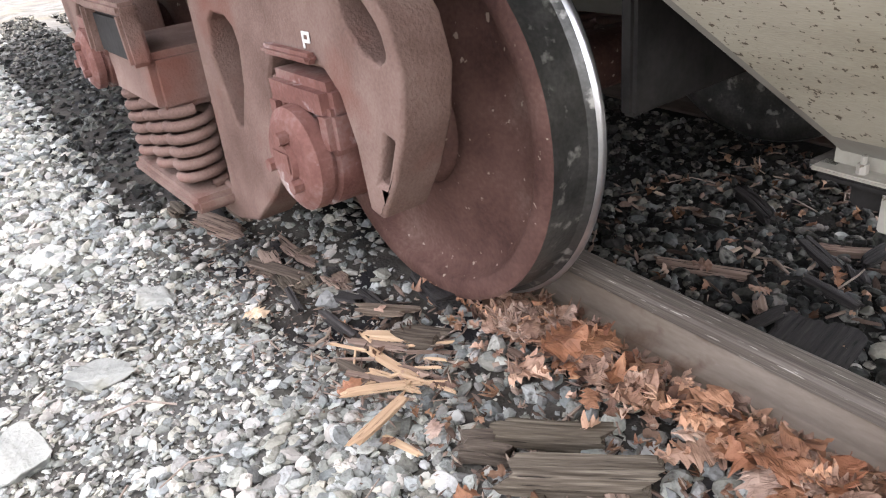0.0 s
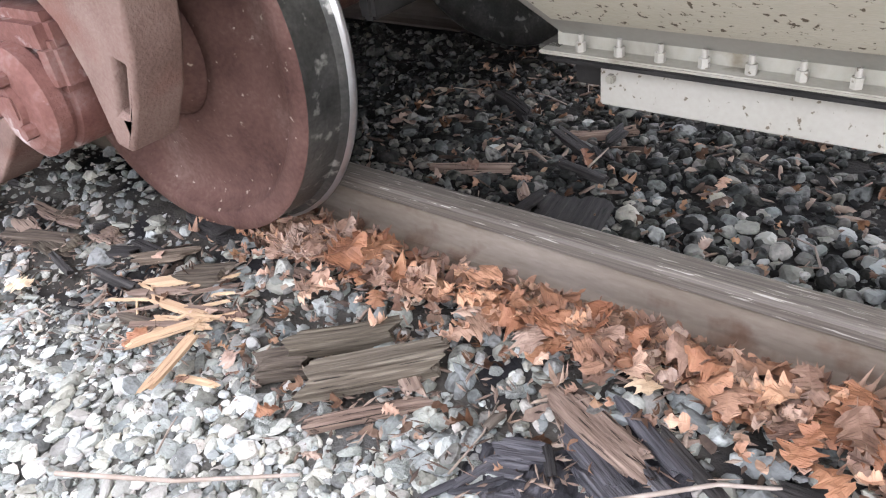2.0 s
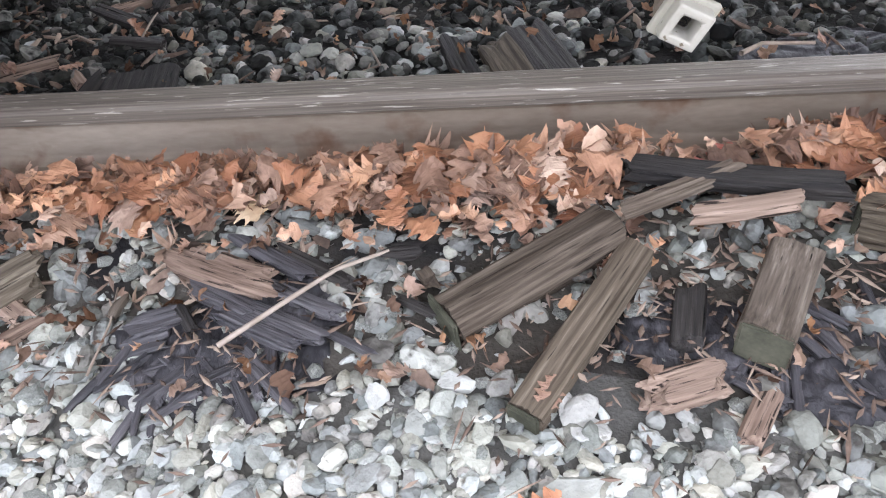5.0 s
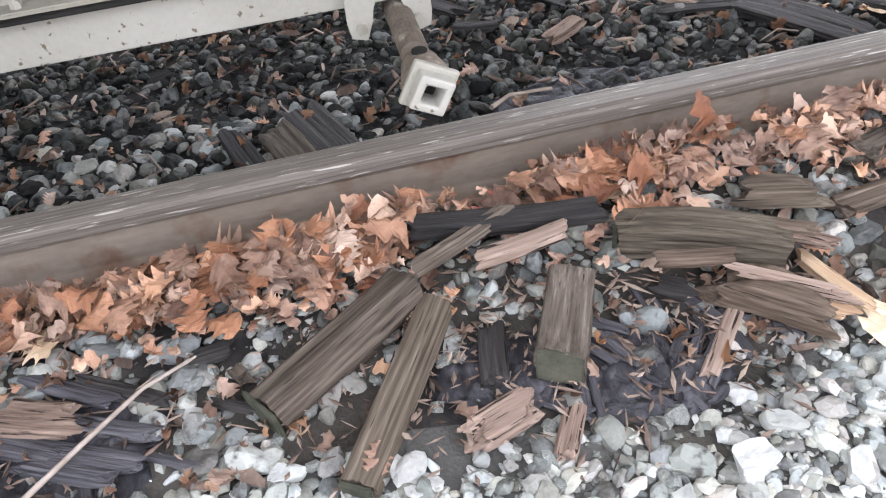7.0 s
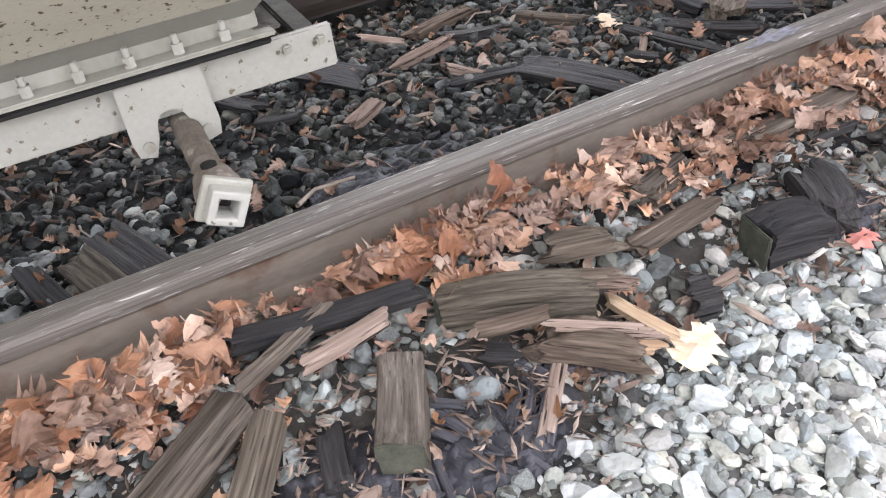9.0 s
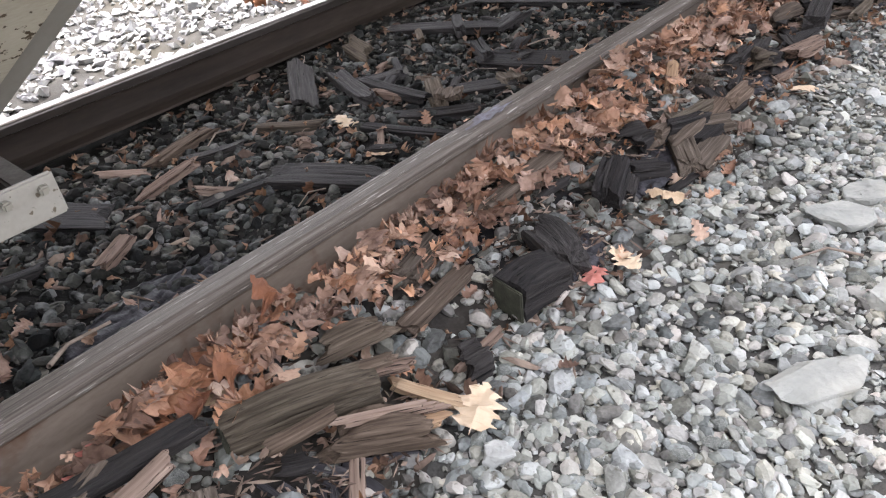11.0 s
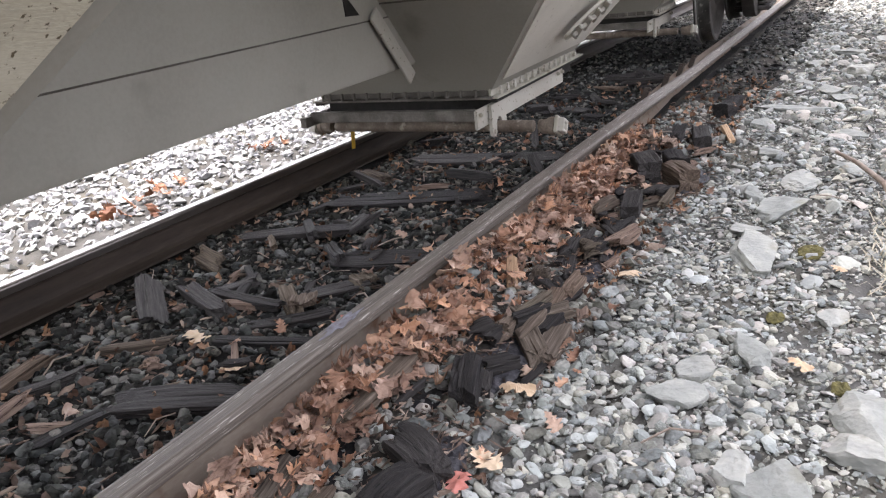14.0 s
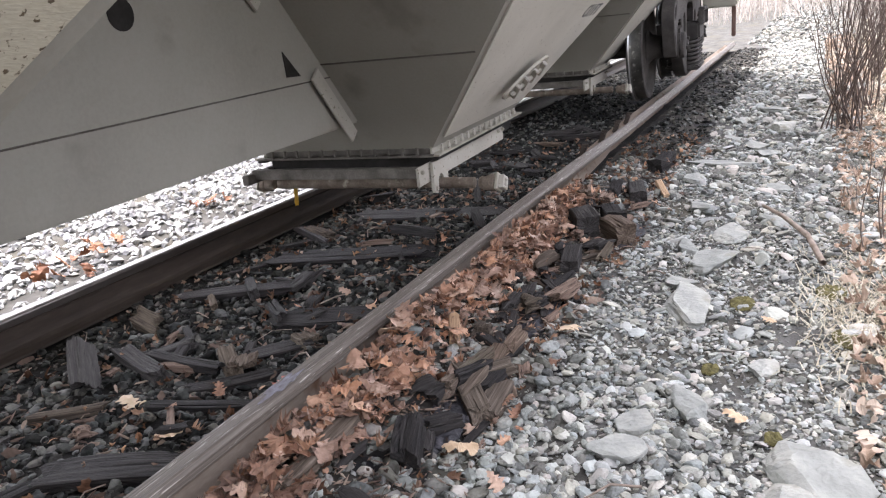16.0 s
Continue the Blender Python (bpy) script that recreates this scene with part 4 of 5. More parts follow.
log("black charred strip of sleeper", "wood", (-.74, -.235), (-.37, -.31), .045, .035, M_DARKW, lift=.075, group=SL)
log("narrow split slat of sleeper wood", "wood", (-.745, -.345), (-.53, -.25), .03, .024, M_WOOD, lift=.085, tip=4, group=SL)
log("reddish split slat of sleeper wood", "wood", (-.64, -.355), (-.45, -.335), .034, .026, M_REDW, lift=.085, tip=3, group=SL)
log("reddish broken stick with a fresh end", "wood", (-.74, -.63), (-.58, -.575), .055, .035, M_REDW, lift=.015, group=SL, jag=.6)
log("thin reddish stick standing against the block", "wood", (-.60, -.70), (-.54, -.60), .035, .03, M_REDW, lift=.01, group=SL)
log("pale yellowish weathered log piece", "wood", (-.14, -.30), (.05, -.36), .06, .04, M_WOOD, lift=.06, group=SL, jag=.7)
log("long pale splinter of wood", "wood", (-.05, -.40), (.0, -.60), .03, .02, M_FRESH, lift=.03, group=SL, jag=.7)
log("slanting brown slat of wood", "wood", (-.33, -.62), (-.21, -.50), .03, .02, M_REDW, lift=.02, tip=8, group=SL)
log("dark wet sleeper fibres", "wood", (-.66, -.56), (-.63, -.42), .05, .05, M_DARKW, lift=.0, group=SL)
for k in range(36):
    a = rng.uniform(-1.0, .9)
    x, y = -.39 + rng.normal(0, .085), -.585 + rng.normal(0, .045)
    log("black rotten sleeper fibre", "wood", (x, y), (x + .11 * math.sin(a), y + .11 * math.cos(a)), rng.uniform(.010, .022), .014, M_TARW, lift=.014, tip=rng.uniform(-5, 10), group="black rotten fibres")
for k in range(3):
    log("pale torn fibre strip on a split log", "wood splinter", (-.24 + .02 * k, -.46 - .02 * k), (-.08 + .015 * k, -.57 - .012 * k), .014, .01, M_REDW, lift=.095 - .006 * k, tip=-4, jag=.9, group="pale splinters")
for k in range(2):
    log("grey weathered slat beside the block", "wood", (-.20 + .03 * k, -.36 - .01 * k), (-.03 + .02 * k, -.45 - .03 * k), .03, .018, (M_WOOD, M_REDW)[k % 2], lift=.09 - .01 * k, tip=-3, jag=.7, group=SL)
# split heap near the wheel
log("grey mossy split log on dark ballast", "wood", (-1.97, -.60), (-1.74, -.36), .07, .06, M_WOOD, lift=.02, group=SL, jag=.5)
log("grey split log with deep cracks", "wood", (-2.06, -.54), (-1.87, -.36), .05, .05, M_WOOD, lift=.03, group=SL, jag=.5)
log("brown split rail of wood under the log", "wood", (-1.90, -.65), (-1.72, -.46), .03, .025, M_REDW, lift=.012, group=SL)
log("weathered sleeper chunk with a torn end", "wood", (-2.12, -.60), (-2.0, -.50), .06, .06, M_WOOD, lift=.005, group=SL)
TORN = "torn black sleeper"
for p, q, w, h, m in (((-1.545, -.335), (-1.28, -.445), .065, .035, M_REDW), ((-1.43, -.30), (-1.235, -.425), .032, .025, M_TARW), ((-1.435, -.435), (-1.20, -.555), .055, .035, M_TARW), ((-1.575, -.515), (-1.45, -.465), .05, .03, M_TARW),
                      ((-1.36, -.40), (-1.17, -.50), .03, .025, M_TARW), ((-1.48, -.40), (-1.30, -.50), .04, .03, M_TARW), ((-1.33, -.34), (-1.16, -.44), .025, .02, M_DARKW)):
    log("purplish black split sleeper strand", "wood", p, q, w, h, m, lift=.02, tip=rng.uniform(-2, 4), group=TORN, jag=.8, round_=.1)
for k in range(40):
    a = rng.uniform(-1.3, 1.1)
    x, y, L = -1.42 + rng.normal(0, .085), -.535 + rng.normal(0, .035), rng.uniform(.06, .15)
    log("tarry rotten sleeper fibre", "wood", (x, y), (x + L * math.sin(a), y - L * math.cos(a)), rng.uniform(.010, .022), rng.uniform(.008, .016), M_TARW, lift=.018, tip=rng.uniform(-9, 6), group="black rotten fibres", jag=.8)
for p, q, w, m in (((-2.74, -.50), (-2.55, -.375), .05, M_WOOD), ((-2.63, -.535), (-2.475, -.415), .035, M_FRESH), ((-2.66, -.575), (-2.47, -.47), .03, M_REDW), ((-2.56, -.55), (-2.34, -.52), .025, M_FRESH), ((-2.44, -.70), (-2.335, -.54), .022, M_FRESH),
                   ((-2.52, -.64), (-2.36, -.56), .02, M_REDW), ((-2.25, -.69), (-2.135, -.66), .012, M_FRESH), ((-2.48, -.60), (-2.31, -.545), .018, M_FRESH), ((-2.58, -.63), (-2.42, -.59), .028, M_WOOD)):
    log("split wood splinter fanned out beside the wheel", "wood splinter", p, q, w, .016, m, lift=.022 + rng.uniform(0, .02), tip=rng.uniform(-3, 5), jag=.9, group="pale splinters")
for k in range(16):
    x, y, a, L = rng.uniform(-2.66, -2.34), rng.uniform(-.66, -.46), rng.normal(.5, .35), rng.uniform(.06, .16)
    log("thin pale splinter beside the wheel", "wood splinter", (x, y), (x + L * math.cos(a), y + L * math.sin(a)), rng.uniform(.006, .014), .008, (M_FRESH, M_REDW, M_FRESH)[k % 3], lift=.035, tip=rng.uniform(-6, 8), jag=.9, group="pale splinters")
log("grey torn sleeper end beside the wheel", "wood", (-2.56, -.47), (-2.40, -.36), .07, .045, M_WOOD, lift=.012, jag=.8, group=SL)
log("large pale splinter with a pointed tip", "wood splinter", (-2.235, -.785), (-2.31, -.57), .03, .014, M_FRESH, lift=.05, jag=.9, group="pale splinters")
log("grey splinter below the bearing", "wood", (-3.25, -.60), (-2.98, -.50), .05, .035, M_WOOD, lift=.01, group=SL)
log("torn brown sleeper under the side frame", "wood", (-3.75, -.62), (-3.4, -.52), .08, .05, M_REDW, lift=.0, jag=.9, group=SL)
log("crushed sleeper under the wheel", "wood", (-2.75, -.20), (-2.45, -.24), .22, .09, M_DARKW, lift=-.01, jag=.4, group=SL)
log("crushed sleeper under the wheel", "wood", (-4.55, -.20), (-4.25, -.24), .22, .09, M_DARKW, lift=-.01, jag=.4, group=SL)
for k in range(22):
    x, y = rng.uniform(-4.1, -2.8), rng.uniform(-.66, -.40)
    a, L = rng.uniform(-.5, .7), rng.uniform(.08, .26)
    log("dark torn sleeper piece under the side frame", "wood", (x, y), (x + L * math.cos(a), y + L * .4 * math.sin(a)), rng.uniform(.02, .07), rng.uniform(.015, .04), (M_DARKW, M_DARKW, M_REDW, M_WOOD)[k % 4], lift=.015, tip=rng.uniform(-5, 6), jag=.9, group="torn wood below the truck")
# further along the rail
log("split grey slat leaning over leaves", "wood", (.45, -.24), (.83, -.25), .055, .04, M_WOOD, lift=.03, tip=3, group=SL, jag=.6)
sawn(log("square dark sleeper stub", "wood", (.27, -.475), (.42, -.505), .10, .09, M_DARKW, lift=.015, group=SL, jag=.1, round_=.03, rough=.1), 0.1, 0.09)
log("brown rotten sleeper half", "wood", (.53, -.36), (.42, -.58), .10, .075, M_DARKW, lift=.015, group=SL, jag=.6)
log("torn dark sleeper chunk standing on edge", "wood", (.72, -.45), (.90, -.39), .08, .085, M_DARKW, lift=.01, tip=14, group=SL, jag=.3)
log("weathered grey slab leaning on rotten wood", "wood", (1.20, -.40), (1.0, -.56), .075, .04, M_WOOD, lift=.03, tip=-6, group=SL, jag=.5)
log("rotten sleeper stub below the leaves", "wood", (.05, -.50), (.17, -.53), .08, .06, M_DARKW, lift=.0, group=SL, jag=.5)
log("short grey split piece", "wood", (.15, -.27), (.34, -.22), .06, .05, M_WOOD, lift=.02, group=SL)
log("grey broken slat of wood", "wood", (.05, -.36), (.32, -.33), .05, .03, M_WOOD, lift=.02, group=SL)
for k in range(10):
    x, y = .98 + rng.normal(0, .16), -.42 + rng.normal(0, .06)
    a = rng.uniform(-1.2, 1.2)
    L = rng.uniform(.12, .26)
    log("weathered dark grey sleeper piece", "wood", (x, y), (x + L * math.cos(a), y + L * .6 * math.sin(a)), rng.uniform(.03, .08), rng.uniform(.03, .06), M_DARKW if k % 2 else M_WOOD, lift=.01 + .01 * (k % 3), tip=rng.uniform(-6, 12), group=SL)
log("fresh upright splinter among leaves", "wood", (1.36, -.30), (1.50, -.24), .04, .03, M_FRESH, lift=.04, tip=25, group=SL)
for k in range(12):
    x, y = 1.72 + rng.normal(0, .16), -.45 + rng.normal(0, .06)
    a = rng.uniform(-1, 1)
    log("black rotten sleeper fibre", "wood", (x, y), (x + .18 * math.cos(a), y + .12 * math.sin(a)), .035, .03, M_DARKW, lift=.008, tip=rng.uniform(-4, 8), group="black rotten fibres")
for p, q, w, h in (((2.72, -.40), (2.95, -.28), .12, .11), ((2.68, -.60), (2.86, -.46), .12, .12), ((2.90, -.50), (3.1, -.40), .1, .1), ((2.2, -.45), (2.45, -.40), .08, .07), ((3.4, -.5), (3.7, -.42), .1, .08), ((4.1, -.45), (4.4, -.5), .1, .09)):
    log("chunky dark broken sleeper stump", "wood", p, q, w, h, M_WOOD if h > .115 else M_DARKW, lift=.01, group="black sleeper stumps", jag=.2, rough=.12)
log("pale stick beside dark sleepers", "wood", (3.6, -.62), (3.85, -.52), .04, .03, M_FRESH, lift=.02, tip=10, group=SL)
# between the rails
T2 = "sleepers between the rails"
for p, q, w, m in (((.36, .60), (.58, .12), .13, M_DARKW), ((1.60, 1.28), (1.88, .74), .10, M_DARKW), ((1.55, .66), (1.75, .1), .18, M_DARKW), ((1.20, .52), (1.46, .30), .10, M_DARKW), ((1.05, .95), (1.3, .8), .06, M_DARKW), ((.80, .62), (.95, .14), .05, M_DARKW),
                   ((.90, .58), (1.16, .27), .07, M_DARKW), ((-.98, .45), (-.84, .04), .09, M_WOOD), ((-1.08, .45), (-.95, .05), .06, M_DARKW), ((-.90, .5), (-.74, .05), .10, M_DARKW), ((-1.86, .40), (-1.80, .06), .20, M_DARKW),
                   ((.30, .95), (.52, .85), .05, M_DARKW), ((-.2, 1.1), (.0, .75), .15, M_DARKW), ((2.2, 1.2), (2.5, .3), .2, M_DARKW), ((3.0, 1.2), (3.2, .2), .2, M_DARKW), ((.62, .95), (.78, .72), .04, M_WOOD), ((.2, 1.0), (.55, 1.1), .06, M_WOOD), ((-2.5, .9), (-2.25, .75), .05, M_DARKW), ((-2.1, .7), (-1.9, .85), .03, M_REDW), ((-2.35, .3), (-2.1, .42), .03, M_REDW)):
    timber("sleeper", "dark rotten sleeper piece lying between the rails", "sleeper", p, q, w, .035, m, lift=.008, group=T2, jag=.6, round_=.03)

for k in range(46):
    x, y = rng.uniform(-2.3, 3.2), rng.uniform(.1, 1.3)
    if -1.75 < x < -.5 and y > .2:
        continue
    a, L = rng.uniform(-.9, 2.4), rng.uniform(.1, .3)
    timber("wood_fragment", "dark splintered wood fragment among the ballast", "wood", (x, y), (x + L * math.cos(a), min(1.36, max(.06, y + L * .8 * math.sin(a)))), rng.uniform(.02, .06), rng.uniform(.015, .035), M_DARKW if k % 3 else M_REDW, lift=.02, tip=rng.uniform(-6, 9), jag=.8, group="dark fragments between the rails")
for k in range(30):
    x, y = rng.uniform(-2.6, 3.4), rng.uniform(-.58, -.24)
    a, L = rng.uniform(-1.5, 1.5), rng.uniform(.06, .17)
    timber("wood_fragment", "small split wood fragment beside the rail", "wood", (x, y), (x + L * math.cos(a), y + L * .6 * math.sin(a)), rng.uniform(.015, .04), rng.uniform(.012, .028), (M_DARKW, M_WOOD, M_REDW)[k % 3], lift=.025, tip=rng.uniform(-6, 10), jag=.8, group="fragments beside the rail")

# torn sleepers strewn over the track bed
strew = np.random.default_rng(77)
for k in range(36):
    x, y = strew.uniform(.6, 5.6), strew.uniform(.12, 1.2)
    a, L = strew.normal(1.2, .55), strew.uniform(.18, .55)
    y1 = min(1.34, max(.08, y + L * math.sin(a)))
    timber("wood_fragment", "black torn sleeper slab strewn over dark ballast", "wood", (x, y), (x + L * math.cos(a), y1), strew.uniform(.035, .11), strew.uniform(.025, .05), (M_DARKW, M_DARKW, M_DARKW, M_WOOD)[k % 4], lift=.012 + .012 * (k % 3), tip=strew.uniform(-5, 8), roll=strew.uniform(-12, 12), jag=.9, group="torn slabs between the rails")
for k in range(44):
    x, y = strew.uniform(.9, 3.6), strew.normal(-.40, .07)
    a, L = strew.uniform(-1.3, 1.3), strew.uniform(.1, .3)
    timber("wood_fragment", "black torn sleeper splinter beside the rail", "wood", (x, min(y, -.24)), (x + L * math.cos(a), min(-.2, y + L * .6 * math.sin(a))), strew.uniform(.025, .075), strew.uniform(.02, .05), (M_DARKW, M_DARKW, M_WOOD, M_REDW)[k % 4], lift=.02 + .012 * (k % 3), tip=strew.uniform(-6, 12), jag=.9, group="torn splinters beside the rail")

# ---- twigs ----


def twig(name, label, category, pts, r, mat=M_STICK, group=""):
    cu = bpy.data.curves.new(name, "CURVE")
    cu.dimensions, cu.bevel_depth, cu.bevel_resolution = "3D", r, 2
    sp = cu.splines.new("POLY")
    sp.points.add(len(pts) - 1)
    for k, p in enumerate(pts):
        sp.points[k].co, sp.points[k].radius = (*p, 1), 1 - .5 * k / len(pts)
    cu.materials.append(mat)
    return thing(name, label, category, group, data=cu)


twig("twig", "thin pale twig lying over dark fibres", "twig", [(-1.37, -.56, .05), (-1.28, -.49, .065), (-1.20, -.42, .07), (-1.12, -.37, .06)], .0048)
twig("twig", "long thin pale straw stem on gravel", "twig", [(-2.2, -.98, .02), (-1.98, -.87, .03), (-1.8, -.74, .03)], .005)
twig("twig", "dark fallen branch on the path's edge", "twig", [(2.45, -1.42, .03), (2.75, -1.36, .05), (3.05, -1.25, .05), (3.3, -1.15, .03)], .014)
twig("twig", "thin green-grey stem beside the socket", "twig", [(-.50, -.02, .19), (-.44, .06, .16), (-.36, .02, .18)], .005)
for k in range(60):
    x, y, a, L = rng.uniform(-2.8, 3.5), rng.uniform(-1.2, 1.3), rng.uniform(0, 6.3), rng.uniform(.06, .2)
    z = gh(x, y)
    twig("twig", "short brown twig lying on stones", "twig", [(x, y, z + .03), (x + L / 2 * math.cos(a), y + L / 2 * math.sin(a), z + .045), (x + L * math.cos(a + .2), y + L * math.sin(a + .2), z + .03)], rng.uniform(.0015, .004), group="twigs")


# ---- leaves ----
def oak_leaf(seed, lobes=4, curl=1.0, whole=True):
    """A dry leaf along x from -0.5 to 0.5 with pointed lobes: verts and triangles. whole: with a ring between rib and edge."""
    g = np.random.default_rng(seed)
    half = [(0, .006), (.10, .008)]
    step = .78 / lobes
    for k in range(lobes):
        a = .12 + step * k
        wide = .42 * math.sin(math.pi * (.22 + .66 * (k + .5) / lobes)) * g.uniform(.8, 1.2)
        half += [(a, (.38 + .3 * g.random()) * wide), (a + .28 * step, .78 * wide), (a + .52 * step, .95 * wide), (a + .68 * step, wide), (a + .82 * step, .62 * wide)]
    half += [(.915, .055), (.95, .085), (1, .003)]
    n = len(half)
    u = np.array([p[0] for p in half])
    wl = np.array([p[1] for p in half])
    wr = wl * g.uniform(.75, 1.15, n)
    rows = [(u, wl), (u, .5 * wl), (u, 0 * u), (u, -.5 * wr), (u, -wr)] if whole else [(u, wl), (u, 0 * u), (u, -wr)]
    v = np.concatenate([np.stack(r, -1) for r in rows])
    f = []
    for r in range(len(rows) - 1):
        for k in range(n - 1):
            p, q = r * n + k, (r + 1) * n + k
            f += [(p, q, q + 1), (p, q + 1, p + 1)]
    x, y = v[:, 0] - .5, v[:, 1]
    bend, roll_, tw = g.normal(0, .45) * curl, g.normal(.5, .9) * curl, g.normal(0, .6) * curl
    z = bend * x ** 2 + roll_ * y ** 2 + tw * x * y + .03 * np.sin(8 * x + 6 * y + seed) + .02 * np.sin(19 * y + 5 * x + seed) + .012 * np.sin(23 * x + 17 * y + seed)
    return np.c_[x, y * (1 - .5 * np.clip(abs(roll_), 0, 1.2) * np.abs(y)), z - z.min()], np.array(f)


LEAVES = [oak_leaf(k, 3 + k % 2, (.45, .8, 1.15)[k % 3]) for k in range(12)]
SCRAPS = [oak_leaf(50 + k, 2, 1.6, False) for k in range(6)]


def leaf_litter(name, label, mat, x, y, size, tilt, pile=0.03, shapes=LEAVES):
    vs, fs, base = [], [], 0
    R3 = turns(len(x), tilt)
    z = ground_height(x, y) + rng.uniform(0.008, pile, len(x))
    for k in range(len(x)):
        v, f = shapes[k % len(shapes)]
        vs.append((v * size[k]) @ R3[k].T + (x[k], y[k], z[k] + .012))
        fs.append(f + base)
        base += len(v)
    return thing(name, label, "leaves", kind="stuff", data=mesh_of(name, np.concatenate(vs), np.concatenate(fs), mat))


n = 780
lx = rng.uniform(-2.7, 3.2, n)
ly = -.205 + .06 * rng.normal(size=n) - .03 * np.sin(2.2 * lx) ** 2
ok = ((ly > -.30) | (rng.random(n) < .25)) & ~((lx > -.78) & (lx < -.02) & (ly < -.235))
lx, ly, n = lx[ok], ly[ok], int(ok.sum())
leaf_litter("leaf_litter", "brown and tan dry oak leaves drifted against the rail", M_LEAF, lx, np.minimum(ly, -.145 + .03 * np.clip((lx + 1.1) / .4, 0, 1) - .02 * rng.random(n)), rng.uniform(.045, .12, n), .2, .055)
n = 75
lx = np.concatenate([rng.normal(c, .12, n // 5) for c in (-2.05, -1.55, -1.1, -.95, -.25)])
ly = -.22 + .05 * rng.normal(size=len(lx))
leaf_litter("orange_leaf_litter", "orange dry oak leaves heaped along the rail", M_LEAFO, lx, np.minimum(ly, -.16), rng.uniform(.08, .13, len(lx)), .2, .06)
n = 170
leaf_litter("sparse_leaves", "scattered dry oak leaves among sleepers and ballast", M_LEAF, rng.uniform(-2.6, 5, n), rng.choice([-1, 1], n) * rng.uniform(0, .33, n) ** 1 + rng.choice([-.38, -.38, .3], n), rng.uniform(.035, .075, n), .35, .04)
n = 2600
sx_, sy_ = rng.uniform(-2.7, 5.5, n), rng.uniform(-.62, 1.36, n)
ok = off_rail(sx_, sy_)
ok &= (sy_ < 0) | (rng.random(n) < .45)
sx_, sy_ = sx_[ok], sy_[ok]
leaf_litter("leaf_scraps", "small crumpled brown leaf scraps over the ballast", M_SCRAP, sx_, sy_, rng.uniform(.018, .05, len(sx_)), .7, .03, SCRAPS)
n = 1500
leaf_litter("rail_leaf_scraps", "torn tan and brown leaf pieces packed along the rail", M_LEAF, rng.uniform(-2.7, 3.4, n), np.minimum(-.2 + .075 * rng.normal(size=n), -.115), rng.uniform(.022, .06, n), .4, .05, SCRAPS)
n = 2200
leaf_litter("path_leaves", "tan leaf fragments on the path and its grassy edge", M_LEAFT, rng.uniform(1.0, 16, n), -1.5 - np.abs(rng.normal(0, .5, n)), rng.uniform(.035, .08, n), .4, .02, SCRAPS)
fx = np.concatenate([rng.normal(c, .07, 6) for c in (1.6, 2.06, 2.95)])
leaf_litter("far_leaves", "orange leaves in clusters on bright ballast", M_LEAFO, fx, 2.25 + rng.normal(0, .12, len(fx)), rng.uniform(.09, .14, len(fx)), .5, .05)


def leaf(label, x, y, size, mat, spin, z=.03, tilt=8):
    v, f = LEAVES[3 * (int(abs(x * 37 + y * 91)) % 4)]
    ob = thing("leaf", label, "leaf", "single leaves", data=mesh_of("leaf", v * (size * .8), f, mat))
    ob.matrix_world = pose(x, y, gh(x, y) + z, tilt, -tilt, spin)
    return ob


for x, y, s, m, sp, l in ((-.0, -.61, .15, M_LEAFP, 20, "pale cream oak leaf on gravel"), (.56, -.60, .13, M_LEAFP, 70, "pale tan oak leaf beside a stump"), (.47, -.575, .12, M_LEAFR, 200, "pinkish red oak leaf beside a stump"), (.86, -.55, .14, M_LEAFP, 110, "tan oak leaf lying flat"),
                       (.80, .65, .14, M_LEAFP, 80, "pale leaf between the rails"), (-.55, -.19, .14, M_LEAFR, 60, "red oak leaf against the rail"), (-2.93, -.70, .12, M_LEAFP, 10, "pale leaf on gravel"), (-2.45, -.66, .10, M_LEAFO, 100, "orange leaf among splinters"),
                       (-.62, -.83, .15, M_LEAFP, 30, "cream oak leaf on gravel"), (-1.15, -.25, .13, M_LEAFO, 250, "orange oak leaf over dark soil"), (-1.38, -.27, .12, M_LEAFP, 300, "tan oak leaf over dark soil"), (1.62, -.62, .13, M_LEAFP, 160, "tan oak leaf beside black fibres"),
                       (-.88, -.80, .1, M_LEAFO, 40, "brown leaf at the gravel's edge"), (.45, -.2, .13, M_LEAFP, 340, "tan leaf leaning on the rail"), (-.3, -.2, .14, M_LEAFP, 20, "curled tan leaf on sleepers"), (.68, .35, .13, M_LEAFP, 140, "brown leaf between the rails"), (1.05, .2, .12, M_LEAFR, 10, "reddish leaf between the rails"),
                       (1.9, -1.25, .08, M_LEAFP, 60, "faded leaf on the path"), (1.25, -1.2, .1, M_LEAFP, 60, "tan leaf on the path"), (-1.75, -.87, .13, M_LEAFP, 200, "pinkish tan leaf on gravel")):
    leaf(l, x, y, s, m, sp)


